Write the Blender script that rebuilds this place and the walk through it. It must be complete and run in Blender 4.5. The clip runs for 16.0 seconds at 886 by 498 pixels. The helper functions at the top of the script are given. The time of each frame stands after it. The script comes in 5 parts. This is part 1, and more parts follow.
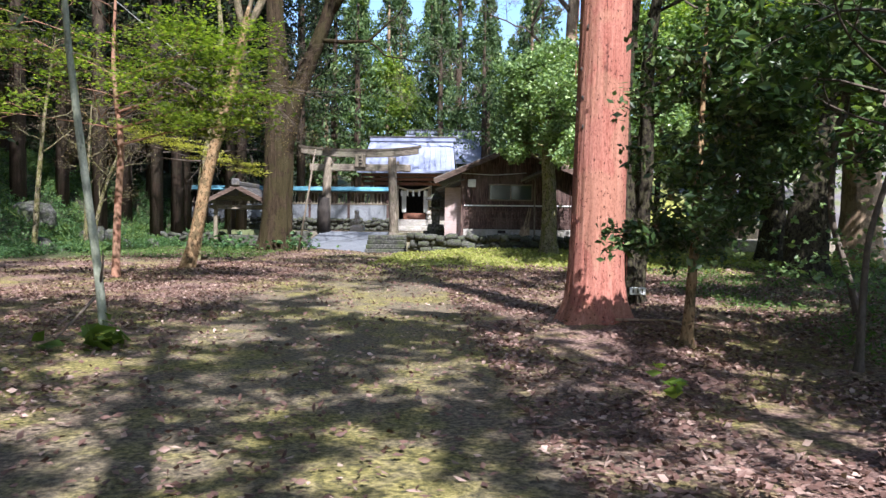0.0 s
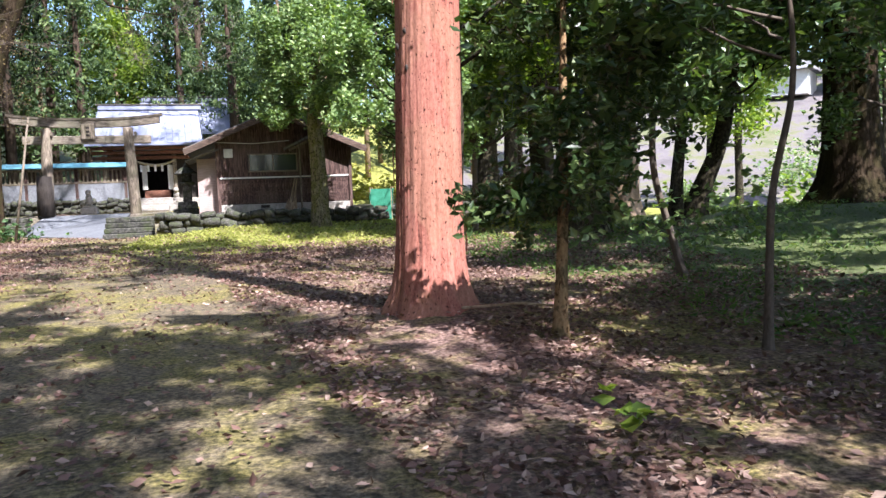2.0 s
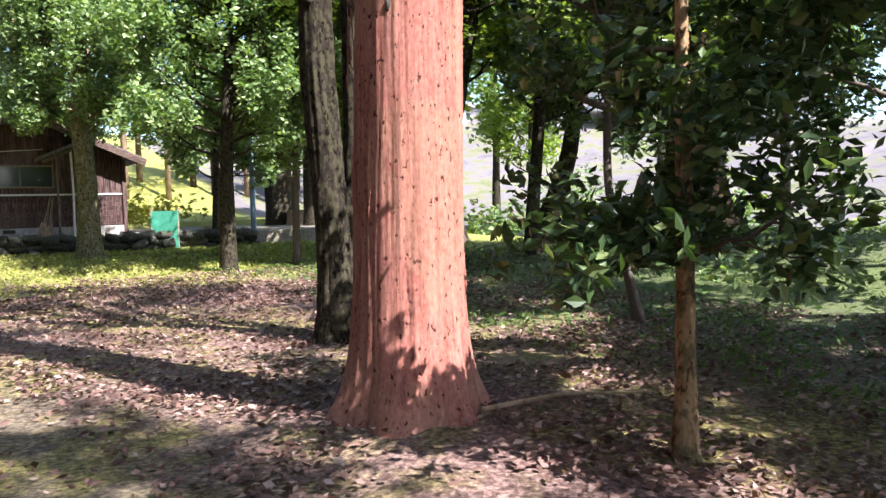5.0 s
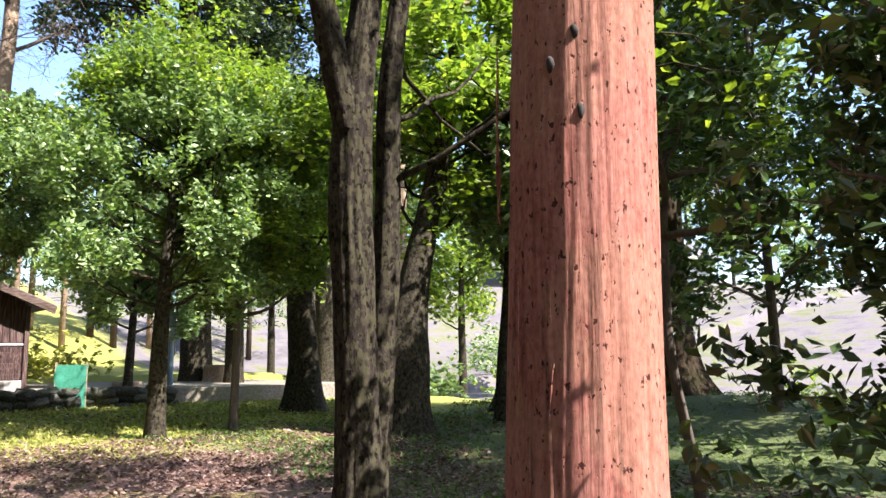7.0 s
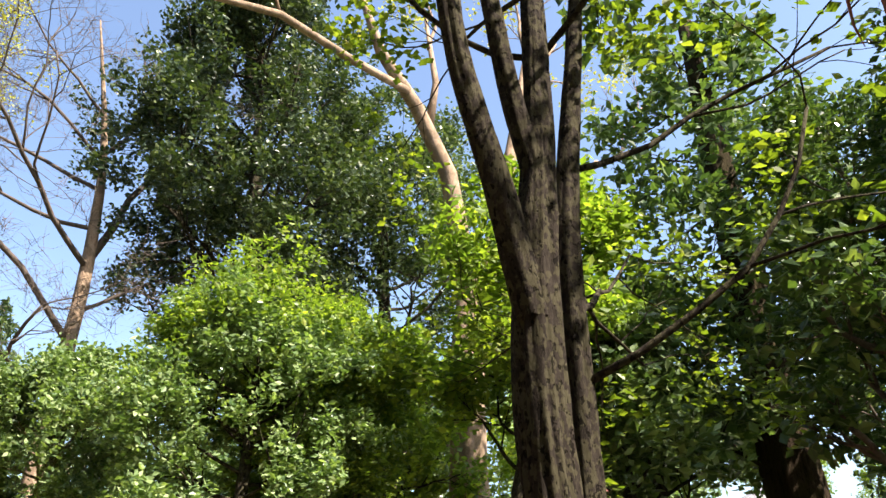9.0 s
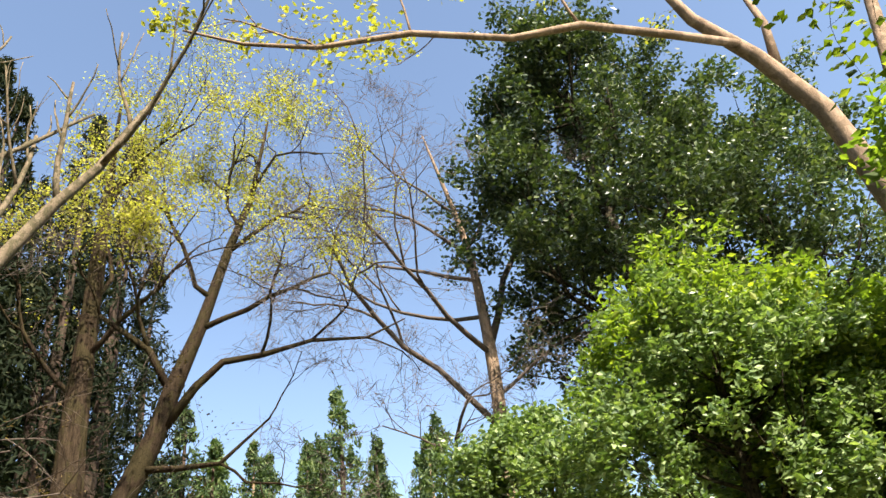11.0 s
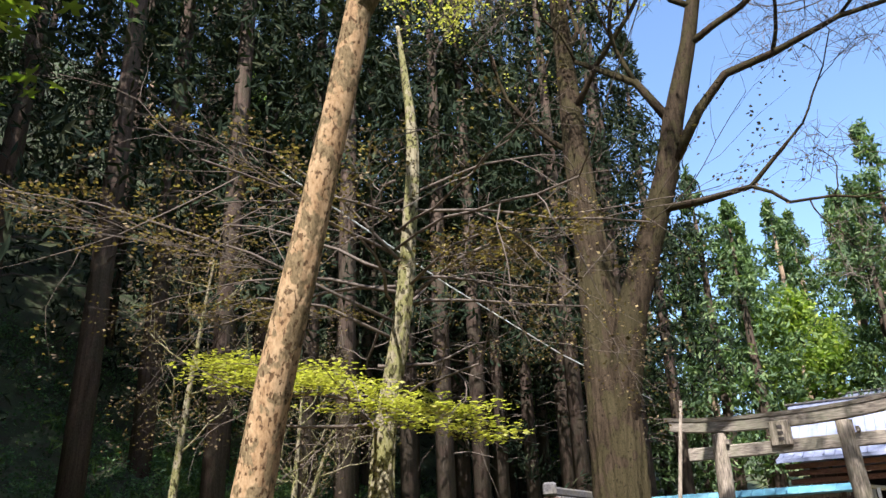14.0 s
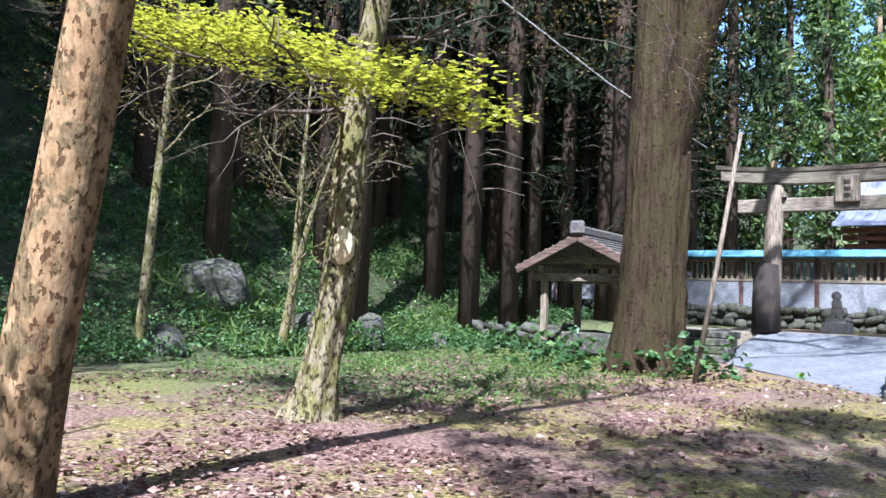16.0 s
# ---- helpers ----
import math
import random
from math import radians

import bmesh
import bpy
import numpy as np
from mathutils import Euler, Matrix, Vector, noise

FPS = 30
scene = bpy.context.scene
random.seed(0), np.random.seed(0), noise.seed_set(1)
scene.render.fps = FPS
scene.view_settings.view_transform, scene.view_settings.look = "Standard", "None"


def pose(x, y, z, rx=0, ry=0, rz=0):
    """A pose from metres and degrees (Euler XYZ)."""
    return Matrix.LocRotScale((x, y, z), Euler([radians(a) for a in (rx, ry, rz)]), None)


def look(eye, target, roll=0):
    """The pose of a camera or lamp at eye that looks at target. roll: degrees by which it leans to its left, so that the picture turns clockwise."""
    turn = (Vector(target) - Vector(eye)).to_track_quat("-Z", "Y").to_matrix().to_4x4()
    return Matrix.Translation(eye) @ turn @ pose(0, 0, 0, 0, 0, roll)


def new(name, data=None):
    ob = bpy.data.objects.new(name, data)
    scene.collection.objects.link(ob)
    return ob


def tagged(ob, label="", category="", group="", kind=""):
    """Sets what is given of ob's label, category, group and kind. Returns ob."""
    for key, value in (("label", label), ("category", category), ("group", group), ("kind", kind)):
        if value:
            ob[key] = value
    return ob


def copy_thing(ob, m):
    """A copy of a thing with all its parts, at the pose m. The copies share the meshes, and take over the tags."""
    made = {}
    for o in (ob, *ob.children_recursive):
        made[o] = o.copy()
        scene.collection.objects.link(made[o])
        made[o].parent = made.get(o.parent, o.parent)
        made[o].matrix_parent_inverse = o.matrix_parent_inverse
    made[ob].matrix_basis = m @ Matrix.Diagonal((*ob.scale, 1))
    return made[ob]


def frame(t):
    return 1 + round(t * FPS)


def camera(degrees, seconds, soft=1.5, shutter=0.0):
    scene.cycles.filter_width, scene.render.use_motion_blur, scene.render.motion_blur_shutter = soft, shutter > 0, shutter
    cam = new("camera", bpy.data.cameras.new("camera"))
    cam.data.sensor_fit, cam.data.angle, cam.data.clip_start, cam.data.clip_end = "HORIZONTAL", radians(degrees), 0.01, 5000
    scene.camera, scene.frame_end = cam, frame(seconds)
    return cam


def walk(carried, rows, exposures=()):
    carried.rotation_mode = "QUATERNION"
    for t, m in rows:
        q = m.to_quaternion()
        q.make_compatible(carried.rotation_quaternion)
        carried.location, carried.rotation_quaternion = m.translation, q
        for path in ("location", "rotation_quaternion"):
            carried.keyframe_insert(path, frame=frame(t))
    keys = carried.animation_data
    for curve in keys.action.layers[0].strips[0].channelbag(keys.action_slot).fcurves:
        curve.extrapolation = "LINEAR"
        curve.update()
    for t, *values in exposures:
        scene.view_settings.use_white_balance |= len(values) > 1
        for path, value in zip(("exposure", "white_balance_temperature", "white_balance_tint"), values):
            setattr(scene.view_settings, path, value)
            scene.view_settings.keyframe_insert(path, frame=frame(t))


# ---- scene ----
cam = camera(60.6, 16.0)
# seconds, eye in metres, yaw, pitch and clockwise roll in degrees
PATH = [
    (0, 0.81, 0.65, 1.46, 3.13, -2.09, 0.70),
    (0.5, 0.65, 1.28, 1.46, -3.70, -1.95, 0.60),
    (1, 0.53, 1.86, 1.43, -8.41, -3.12, -1.10),
    (1.5, 0.36, 2.47, 1.42, -12.09, -4.01, -1.60),
    (2, 0.24, 3.06, 1.46, -15.44, -4.50, -2.00),
    (2.5, 0.10, 3.68, 1.46, -18.54, -4.73, -2.30),
    (3, -0.04, 4.32, 1.43, -21.55, -4.79, -2.40),
    (5.5, -0.35, 7.41, 1.52, -36.39, -2.18, -1.30),
    (6, -0.43, 7.89, 1.54, -38.62, 0.00, -1.20),
    (6.5, -0.50, 8.41, 1.58, -40.25, 3.38, -0.70),
    (7, -0.58, 8.94, 1.63, -41.15, 8.31, -0.50),
    (7.5, -0.58, 9.44, 1.71, -41.79, 13.86, -0.50),
    (8, -0.57, 9.96, 1.69, -41.96, 20.20, 1.20),
    (10.3, -0.50, 12.32, 1.60, -24.58, 31.56, -9.00),
    (10.5, -0.56, 12.59, 1.59, -20.30, 32.38, -9.00),
    (11, -0.80, 13.23, 1.53, -9.35, 34.18, -8.70),
    (11.5, -1.06, 13.99, 1.45, 1.51, 35.38, -7.70),
    (12, -1.39, 14.74, 1.47, 11.24, 35.32, -6.50),
    (12.5, -1.81, 15.52, 1.58, 19.07, 33.78, -5.30),
    (13, -2.07, 16.17, 1.61, 24.66, 30.79, -4.20),
    (13.5, -2.23, 16.78, 1.67, 28.79, 26.64, -3.20),
    (14, -2.39, 17.40, 1.64, 31.52, 22.14, -2.20),
    (14.5, -2.57, 18.07, 1.58, 33.67, 17.58, -1.20),
    (15, -2.76, 18.71, 1.51, 35.14, 11.83, 0.50),
    (15.5, -2.93, 19.39, 1.40, 35.31, 6.72, 2.10),
    (16, -3.15, 19.98, 1.36, 35.70, 3.79, 2.30),
]


def aim(x, y, z, yaw, pitch, roll):
    c = math.cos(radians(pitch))
    ahead = Vector((-math.sin(radians(yaw)) * c, math.cos(radians(yaw)) * c, math.sin(radians(pitch))))
    return look((x, y, z), Vector((x, y, z)) + ahead, roll)


walk(cam, [(row[0], aim(*row[1:])) for row in PATH],
     [(0, 1.47, 5700, 10), (2, 1.75, 5850, 13), (3, 1.75, 5900, 14), (5.5, 2.0, 5900, 14), (8, 1.85, 6500, 14), (10.5, 1.6, 7100, 10), (12.5, 1.5, 6700, 10), (14, 1.6, 5950, 10), (15, 1.9, 5550, 11), (16, 1.8, 5250, 12)])

# ---- world, sun ----
SUN_X, SUN_Y = 0.35, -0.937
SUN_AZ = math.atan2(SUN_X, SUN_Y)          # the sun stands behind the walker, a little to the right
SUN_EL = radians(50)
world = bpy.data.worlds.new("world")
scene.world = world
world.use_nodes = True
wn = world.node_tree
sky = wn.nodes.new("ShaderNodeTexSky")
sky.sky_type = "NISHITA"
sky.sun_disc = False
sky.sun_elevation = SUN_EL
sky.sun_rotation = SUN_AZ
sky.air_density, sky.dust_density, sky.ozone_density = 1.0, 1.2, 1.5
wn.nodes["Background"].inputs[1].default_value = 0.115
wn.links.new(sky.outputs[0], wn.nodes["Background"].inputs[0])
sun = new("sun", bpy.data.lights.new("sun", "SUN"))
sun.data.energy = 5.0
sun.data.angle = radians(0.53)
sun.data.color = (1.0, 0.94, 0.87)
sun_dir = Vector((math.sin(SUN_AZ) * math.cos(SUN_EL), math.cos(SUN_AZ) * math.cos(SUN_EL), math.sin(SUN_EL)))
sun.matrix_world = look(sun_dir * 80, (0, 0, 0))

# ---- materials ----


def material(name, rough=0.85):
    m = bpy.data.materials.new(name)
    m.use_nodes = True
    nt = m.node_tree
    bsdf = nt.nodes["Principled BSDF"]
    bsdf.inputs["Roughness"].default_value = rough
    bsdf.inputs["Specular IOR Level"].default_value = 0.3
    return m, nt, bsdf


def node(nt, kind, **values):
    n = nt.nodes.new(kind)
    for key, v in values.items():
        n.inputs[key.replace("_", " ")].default_value = v
    return n


def coords(nt, scale):
    tc = nt.nodes.new("ShaderNodeTexCoord")
    mp = nt.nodes.new("ShaderNodeMapping")
    mp.inputs["Scale"].default_value = scale
    nt.links.new(tc.outputs["Object"], mp.inputs[0])
    return mp.outputs[0]


def ramp(nt, fac, stops):
    r = nt.nodes.new("ShaderNodeValToRGB")
    while len(r.color_ramp.elements) < len(stops):
        r.color_ramp.elements.new(0.5)
    for e, (p, c) in zip(r.color_ramp.elements, stops):
        e.position, e.color = p, (*c, 1)
    nt.links.new(fac, r.inputs[0])
    return r.outputs[0]


def blend(nt, fac, a, b, mode="MIX"):
    mx = nt.nodes.new("ShaderNodeMix")
    mx.data_type, mx.blend_type = "RGBA", mode
    for src, slot in ((fac, 0), (a, 6), (b, 7)):
        if hasattr(src, "links"):
            nt.links.new(src, mx.inputs[slot])
        else:
            mx.inputs[slot].default_value = src if slot == 0 else (*src, 1)
    return mx.outputs[2]


def noise_tex(nt, vec, scale, detail=5.0, rough=0.6):
    n = node(nt, "ShaderNodeTexNoise", Scale=scale, Detail=detail, Roughness=rough)
    nt.links.new(vec, n.inputs["Vector"])
    return n.outputs["Fac"]


def bump(nt, bsdf, height, strength, dist=0.02):
    b = node(nt, "ShaderNodeBump", Strength=strength, Distance=dist)
    nt.links.new(height, b.inputs["Height"])
    nt.links.new(b.outputs[0], bsdf.inputs["Normal"])


def surface(name, stops, scale=(1, 1, 1), fine=20.0, coarse=2.0, stain=(0.5, 0.5, 0.5), stain_amount=0.5, rough=0.85, strength=0.4, dist=0.02, vary=0.15):
    """Grain of colour stops on a fine noise, stains on a coarse one, a small shift from piece to piece."""
    m, nt, bsdf = material(name, rough)
    vec = coords(nt, scale)
    grain = noise_tex(nt, vec, fine)
    col = ramp(nt, grain, stops)
    big = noise_tex(nt, coords(nt, (1, 1, 1)), coarse, 3.0)
    mask = ramp(nt, big, [(0.45, (0, 0, 0)), (0.68, (stain_amount,) * 3)])
    col = blend(nt, mask, col, stain)
    info = nt.nodes.new("ShaderNodeObjectInfo")
    rnd = ramp(nt, info.outputs["Random"], [(0, (1 - vary,) * 3), (1, (1 + vary,) * 3)])
    col = blend(nt, 1.0, col, rnd, "MULTIPLY")
    nt.links.new(col, bsdf.inputs["Base Color"])
    bump(nt, bsdf, grain, strength, dist)
    return m


def leaf_material(name, dark, light, glow, rough=0.5, through_light=0.35):
    """Leaves whose colour shifts from leaf to leaf, and which let some light through."""
    m, nt, bsdf = material(name, rough)
    geo = nt.nodes.new("ShaderNodeNewGeometry")
    info = nt.nodes.new("ShaderNodeObjectInfo")
    col = ramp(nt, geo.outputs["Random Per Island"], [(0.0, dark), (0.75, light), (1.0, glow)])
    rnd = ramp(nt, info.outputs["Random"], [(0, (0.75,) * 3), (1, (1.2, 1.2, 1.1))])
    col = blend(nt, 1.0, col, rnd, "MULTIPLY")
    nt.links.new(col, bsdf.inputs["Base Color"])
    tr = nt.nodes.new("ShaderNodeBsdfTranslucent")
    bright = blend(nt, 1.0, col, (1.5, 1.7, 0.6), "MULTIPLY")
    nt.links.new(bright, tr.inputs[0])
    mx = nt.nodes.new("ShaderNodeMixShader")
    mx.inputs[0].default_value = through_light
    nt.links.new(bsdf.outputs[0], mx.inputs[1])
    nt.links.new(tr.outputs[0], mx.inputs[2])
    nt.links.new(mx.outputs[0], nt.nodes["Material Output"].inputs[0])
    return m


def bark_material(name, fissure, mid, pale, patch, patch_amount, across=9.0, along=1.0, strength=0.8, patch_scale=2.5, pits=0.0, pit_edge=0.62, pit_scale=22.0):
    m, nt, bsdf = material(name, 0.95)
    bsdf.inputs["Specular IOR Level"].default_value = 0.05
    vec = coords(nt, (across, across, along))
    ridges = noise_tex(nt, vec, 1.6, 8.0, 0.65)
    col = ramp(nt, ridges, [(0.35, fissure), (0.42, mid), (0.66, pale)])
    spots = noise_tex(nt, coords(nt, (1, 1, 0.7)), patch_scale, 3.0, 0.55)
    mask = ramp(nt, spots, [(0.48, (0, 0, 0)), (0.52, (patch_amount,) * 3)])
    col = blend(nt, mask, col, patch)
    fine = noise_tex(nt, coords(nt, (1, 1, 0.5)), 45.0, 4.0)
    col = blend(nt, 0.35, col, ramp(nt, fine, [(0.3, tuple(c * 0.4 for c in mid)), (0.7, tuple(min(1, c * 1.35) for c in pale))]))
    height = ridges
    if pits:
        holes = noise_tex(nt, coords(nt, (1, 1, 0.55)), pit_scale, 3.0, 0.6)
        spot_mask = ramp(nt, holes, [(pit_edge, (0, 0, 0)), (pit_edge + 0.03, (pits,) * 3)])
        col = blend(nt, spot_mask, col, tuple(c * 0.7 for c in fissure))
        height = blend(nt, spot_mask, ridges, (0, 0, 0))
    nt.links.new(col, bsdf.inputs["Base Color"])
    bump(nt, bsdf, height, strength, 0.03)
    return m


M_CEDAR = bark_material("cedar_bark", (0.055, 0.02, 0.016), (0.26, 0.086, 0.064), (0.42, 0.195, 0.15), (0.37, 0.215, 0.135), 0.4, 8, 0.45, 0.55, 1.6, 0.9, 0.625, 32.0)
# darker copy of cedar bark, hill shade on the trunks put into its colour
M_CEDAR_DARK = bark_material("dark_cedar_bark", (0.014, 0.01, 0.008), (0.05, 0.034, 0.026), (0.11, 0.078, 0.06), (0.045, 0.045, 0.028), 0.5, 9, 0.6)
# browns set below real bark, shade on these trunks put into the colour
M_GINKGO = bark_material("shaded_furrowed_bark", (0.004, 0.003, 0.002), (0.021, 0.0145, 0.009), (0.062, 0.044, 0.028), (0.042, 0.04, 0.014), 0.55, 7, 1.0, 1.8, 2.2, 0.6, 0.62)
M_SPOT = bark_material("mottled_bark", (0.07, 0.036, 0.018), (0.25, 0.145, 0.072), (0.37, 0.26, 0.15), (0.055, 0.046, 0.022), 0.92, 4, 2.2, 0.8, 6.5, 0.8, 0.58)
M_SPOT_GREY = bark_material("mottled_grey_bark", (0.04, 0.03, 0.02), (0.13, 0.1, 0.066), (0.23, 0.185, 0.125), (0.045, 0.045, 0.02), 0.9, 4, 2.2, 0.6, 9.0)
M_MOSS = bark_material("mossy_bark", (0.03, 0.025, 0.012), (0.15, 0.12, 0.07), (0.3, 0.26, 0.17), (0.11, 0.11, 0.018), 0.9, 6, 2.0, 1.0, 6.0, 0.85, 0.56)
M_LICHEN = bark_material("lichen_bark", (0.008, 0.0065, 0.005), (0.024, 0.019, 0.015), (0.046, 0.037, 0.029), (0.1, 0.092, 0.048), 0.6, 6, 2.0, 1.0, 16.0, 0.8, 0.58)
M_PALE = bark_material("pale_bark", (0.07, 0.05, 0.035), (0.28, 0.19, 0.125), (0.4, 0.29, 0.2), (0.11, 0.08, 0.05), 0.7, 5, 1.5)
M_RED = bark_material("young_red_bark", (0.06, 0.03, 0.02), (0.25, 0.12, 0.08), (0.34, 0.19, 0.13), (0.2, 0.16, 0.1), 0.5, 8, 1.5, 0.4)
M_GREYWOOD = bark_material("grey_pole_bark", (0.1, 0.1, 0.07), (0.28, 0.29, 0.22), (0.4, 0.4, 0.32), (0.2, 0.22, 0.14), 0.5, 8, 1.5, 0.4)
M_TWIG = bark_material("dark_twig_bark", (0.03, 0.025, 0.02), (0.09, 0.07, 0.055), (0.15, 0.12, 0.1), (0.1, 0.08, 0.06), 0.4, 8, 1.5, 0.3)

M_LEAF_DARK = leaf_material("glossy_dark_leaf", (0.03, 0.058, 0.022), (0.085, 0.135, 0.045), (0.21, 0.26, 0.1), 0.3, 0.22)
M_LEAF_CEDAR = leaf_material("cedar_foliage", (0.035, 0.062, 0.03), (0.095, 0.145, 0.058), (0.19, 0.24, 0.1), 0.6, 0.28)
M_LEAF_TALL = leaf_material("dense_evergreen_leaf", (0.025, 0.045, 0.022), (0.07, 0.1, 0.042), (0.2, 0.24, 0.11), 0.35, 0.22)
# hill copy of the cedar foliage, darkened so its colour carries the forest shade
M_LEAF_HILL = leaf_material("shaded_cedar_foliage", (0.01, 0.015, 0.009), (0.024, 0.034, 0.02), (0.055, 0.056, 0.03), 0.95, 0.08)
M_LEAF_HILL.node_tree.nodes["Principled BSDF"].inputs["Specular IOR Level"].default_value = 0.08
M_LEAF_BRIGHT = leaf_material("fresh_leaf", (0.075, 0.12, 0.025), (0.17, 0.23, 0.04), (0.31, 0.35, 0.065), 0.5, 0.45)
M_LEAF_BROAD = leaf_material("evergreen_broad_leaf", (0.08, 0.135, 0.06), (0.22, 0.3, 0.125), (0.42, 0.5, 0.26), 0.3, 0.3)
M_LEAF_YELLOW = leaf_material("yellow_green_spring_leaf", (0.22, 0.21, 0.045), (0.37, 0.34, 0.085), (0.52, 0.47, 0.16), 0.5, 0.45)
M_LEAF_MAPLE = leaf_material("maple_leaf", (0.075, 0.115, 0.016), (0.17, 0.215, 0.03), (0.31, 0.34, 0.06), 0.5, 0.5)
M_LEAF_BROWN = leaf_material("dry_brown_leaf", (0.04, 0.027, 0.02), (0.1, 0.068, 0.046), (0.2, 0.145, 0.08), 0.7, 0.3)
M_LEAF_DRY = leaf_material("dry_tan_leaf", (0.05, 0.034, 0.02), (0.13, 0.088, 0.046), (0.27, 0.195, 0.1), 0.7, 0.3)
M_LITTER = leaf_material("fallen_leaf", (0.07, 0.036, 0.03), (0.2, 0.112, 0.095), (0.46, 0.33, 0.29), 0.65, 0.1)
M_GRASS = leaf_material("grass_blade", (0.04, 0.08, 0.02), (0.1, 0.16, 0.04), (0.2, 0.25, 0.08), 0.6, 0.3)
M_LAWN = leaf_material("lawn_blade", (0.15, 0.165, 0.04), (0.29, 0.295, 0.08), (0.44, 0.42, 0.16), 0.6, 0.3)
M_IVY = leaf_material("ground_cover_leaf", (0.03, 0.07, 0.025), (0.07, 0.13, 0.05), (0.14, 0.22, 0.08), 0.45, 0.25)

M_WOOD = surface("weathered_brown_board", [(0.35, (0.018, 0.01, 0.009)), (0.5, (0.068, 0.038, 0.033)), (0.65, (0.17, 0.105, 0.092))], (12, 12, 1.0), 3.0, 1.2, (0.2, 0.15, 0.125), 0.4, 0.9, 0.4)
M_EAVE = surface("dark_eave_board", [(0.35, (0.025, 0.016, 0.012)), (0.5, (0.075, 0.048, 0.038)), (0.65, (0.15, 0.1, 0.08))], (1.2, 10, 10), 3.0, 1.2, (0.12, 0.09, 0.07), 0.4, 0.9, 0.4)
M_WOOD_GREY = surface("weathered_grey_timber", [(0.35, (0.07, 0.055, 0.042)), (0.5, (0.175, 0.138, 0.105)), (0.66, (0.3, 0.245, 0.19))], (10, 10, 1.2), 3.0, 1.4, (0.15, 0.14, 0.08), 0.5)
M_WOOD_H = surface("weathered_cross_timber", [(0.35, (0.07, 0.055, 0.045)), (0.5, (0.17, 0.138, 0.108)), (0.66, (0.3, 0.25, 0.2))], (1.2, 10, 10), 3.0, 1.4, (0.16, 0.16, 0.1), 0.5)
M_WOOD_RED = surface("reddish_hall_timber", [(0.3, (0.09, 0.035, 0.025)), (0.5, (0.2, 0.085, 0.055)), (0.7, (0.3, 0.15, 0.1))], (3, 10, 10), 3.0, 1.4, (0.16, 0.1, 0.07), 0.4)
M_DARK = surface("dark_brown_wood", [(0.3, (0.015, 0.012, 0.01)), (0.7, (0.05, 0.04, 0.035))], (6, 6, 1), 4.0, 1.5, (0.06, 0.045, 0.035), 0.4)
M_ROOF = surface("blue_grey_metal_roof", [(0.3, (0.19, 0.205, 0.3)), (0.7, (0.27, 0.285, 0.39))], (1, 6, 6), 3.0, 0.8, (0.33, 0.34, 0.42), 0.4, 0.42, 0.1)
M_TILE = surface("grey_roof_tile", [(0.35, (0.05, 0.045, 0.045)), (0.55, (0.11, 0.1, 0.1)), (0.75, (0.2, 0.185, 0.18))], (1, 1, 1), 14.0, 1.5, (0.14, 0.12, 0.07), 0.5, 0.8)
M_BLUE = surface("turquoise_sheet_roof", [(0.3, (0.1, 0.27, 0.36)), (0.7, (0.17, 0.38, 0.47))], (1, 4, 4), 4.0, 1.0, (0.25, 0.38, 0.42), 0.4, 0.45, 0.1)
# plaster colour lowered and blued to show the wall as lying in shade
M_PLASTER = surface("shaded_plaster", [(0.35, (0.16, 0.165, 0.185)), (0.65, (0.27, 0.275, 0.3))], (1, 1, 1), 10.0, 0.9, (0.3, 0.31, 0.32), 0.6, 0.9, 0.2)
M_WHITE = surface("faded_white_paint", [(0.3, (0.55, 0.53, 0.5)), (0.7, (0.75, 0.73, 0.7))], (1, 1, 1), 12.0, 2.0, (0.45, 0.42, 0.38), 0.4, 0.7, 0.1)
M_PINKWALL = surface("faded_pinkish_board", [(0.3, (0.3, 0.22, 0.21)), (0.7, (0.45, 0.35, 0.33))], (1, 1, 8), 4.0, 1.2, (0.25, 0.18, 0.16), 0.5)
# ramp concrete darkened and blued, its shade held in the colour
M_CONCRETE = surface("worn_shaded_concrete", [(0.3, (0.085, 0.09, 0.105)), (0.55, (0.135, 0.14, 0.155)), (0.8, (0.2, 0.2, 0.21))], (1, 1, 1), 9.0, 0.7, (0.21, 0.21, 0.22), 0.6, 0.9, 0.25)
M_STONE = surface("mossy_grey_stone", [(0.35, (0.02, 0.019, 0.017)), (0.52, (0.065, 0.062, 0.055)), (0.7, (0.16, 0.15, 0.135))], (1, 1, 1), 9.0, 2.6, (0.05, 0.06, 0.024), 0.85, 0.95, 0.7, 0.03, 0.3)
M_PALESTONE = surface("pale_weathered_stone", [(0.3, (0.25, 0.22, 0.2)), (0.55, (0.4, 0.36, 0.33)), (0.8, (0.52, 0.47, 0.43))], (1, 1, 1), 9.0, 2.2, (0.2, 0.2, 0.14), 0.5, 0.9, 0.5)
M_EARTH = surface("trodden_earth", [(0.3, (0.12, 0.095, 0.075)), (0.55, (0.22, 0.185, 0.15)), (0.8, (0.34, 0.29, 0.24))], (1, 1, 1), 14.0, 0.8, (0.16, 0.16, 0.07), 0.6, 0.95, 0.5)
M_NET = surface("green_mesh_net", [(0.3, (0.02, 0.13, 0.08)), (0.7, (0.045, 0.23, 0.14))], (1, 1, 1), 20.0, 2.0, (0.1, 0.4, 0.28), 0.4, 0.7, 0.2)
M_ROPE = surface("straw_rope", [(0.3, (0.35, 0.28, 0.16)), (0.7, (0.55, 0.47, 0.3))], (1, 1, 1), 30.0, 3.0)
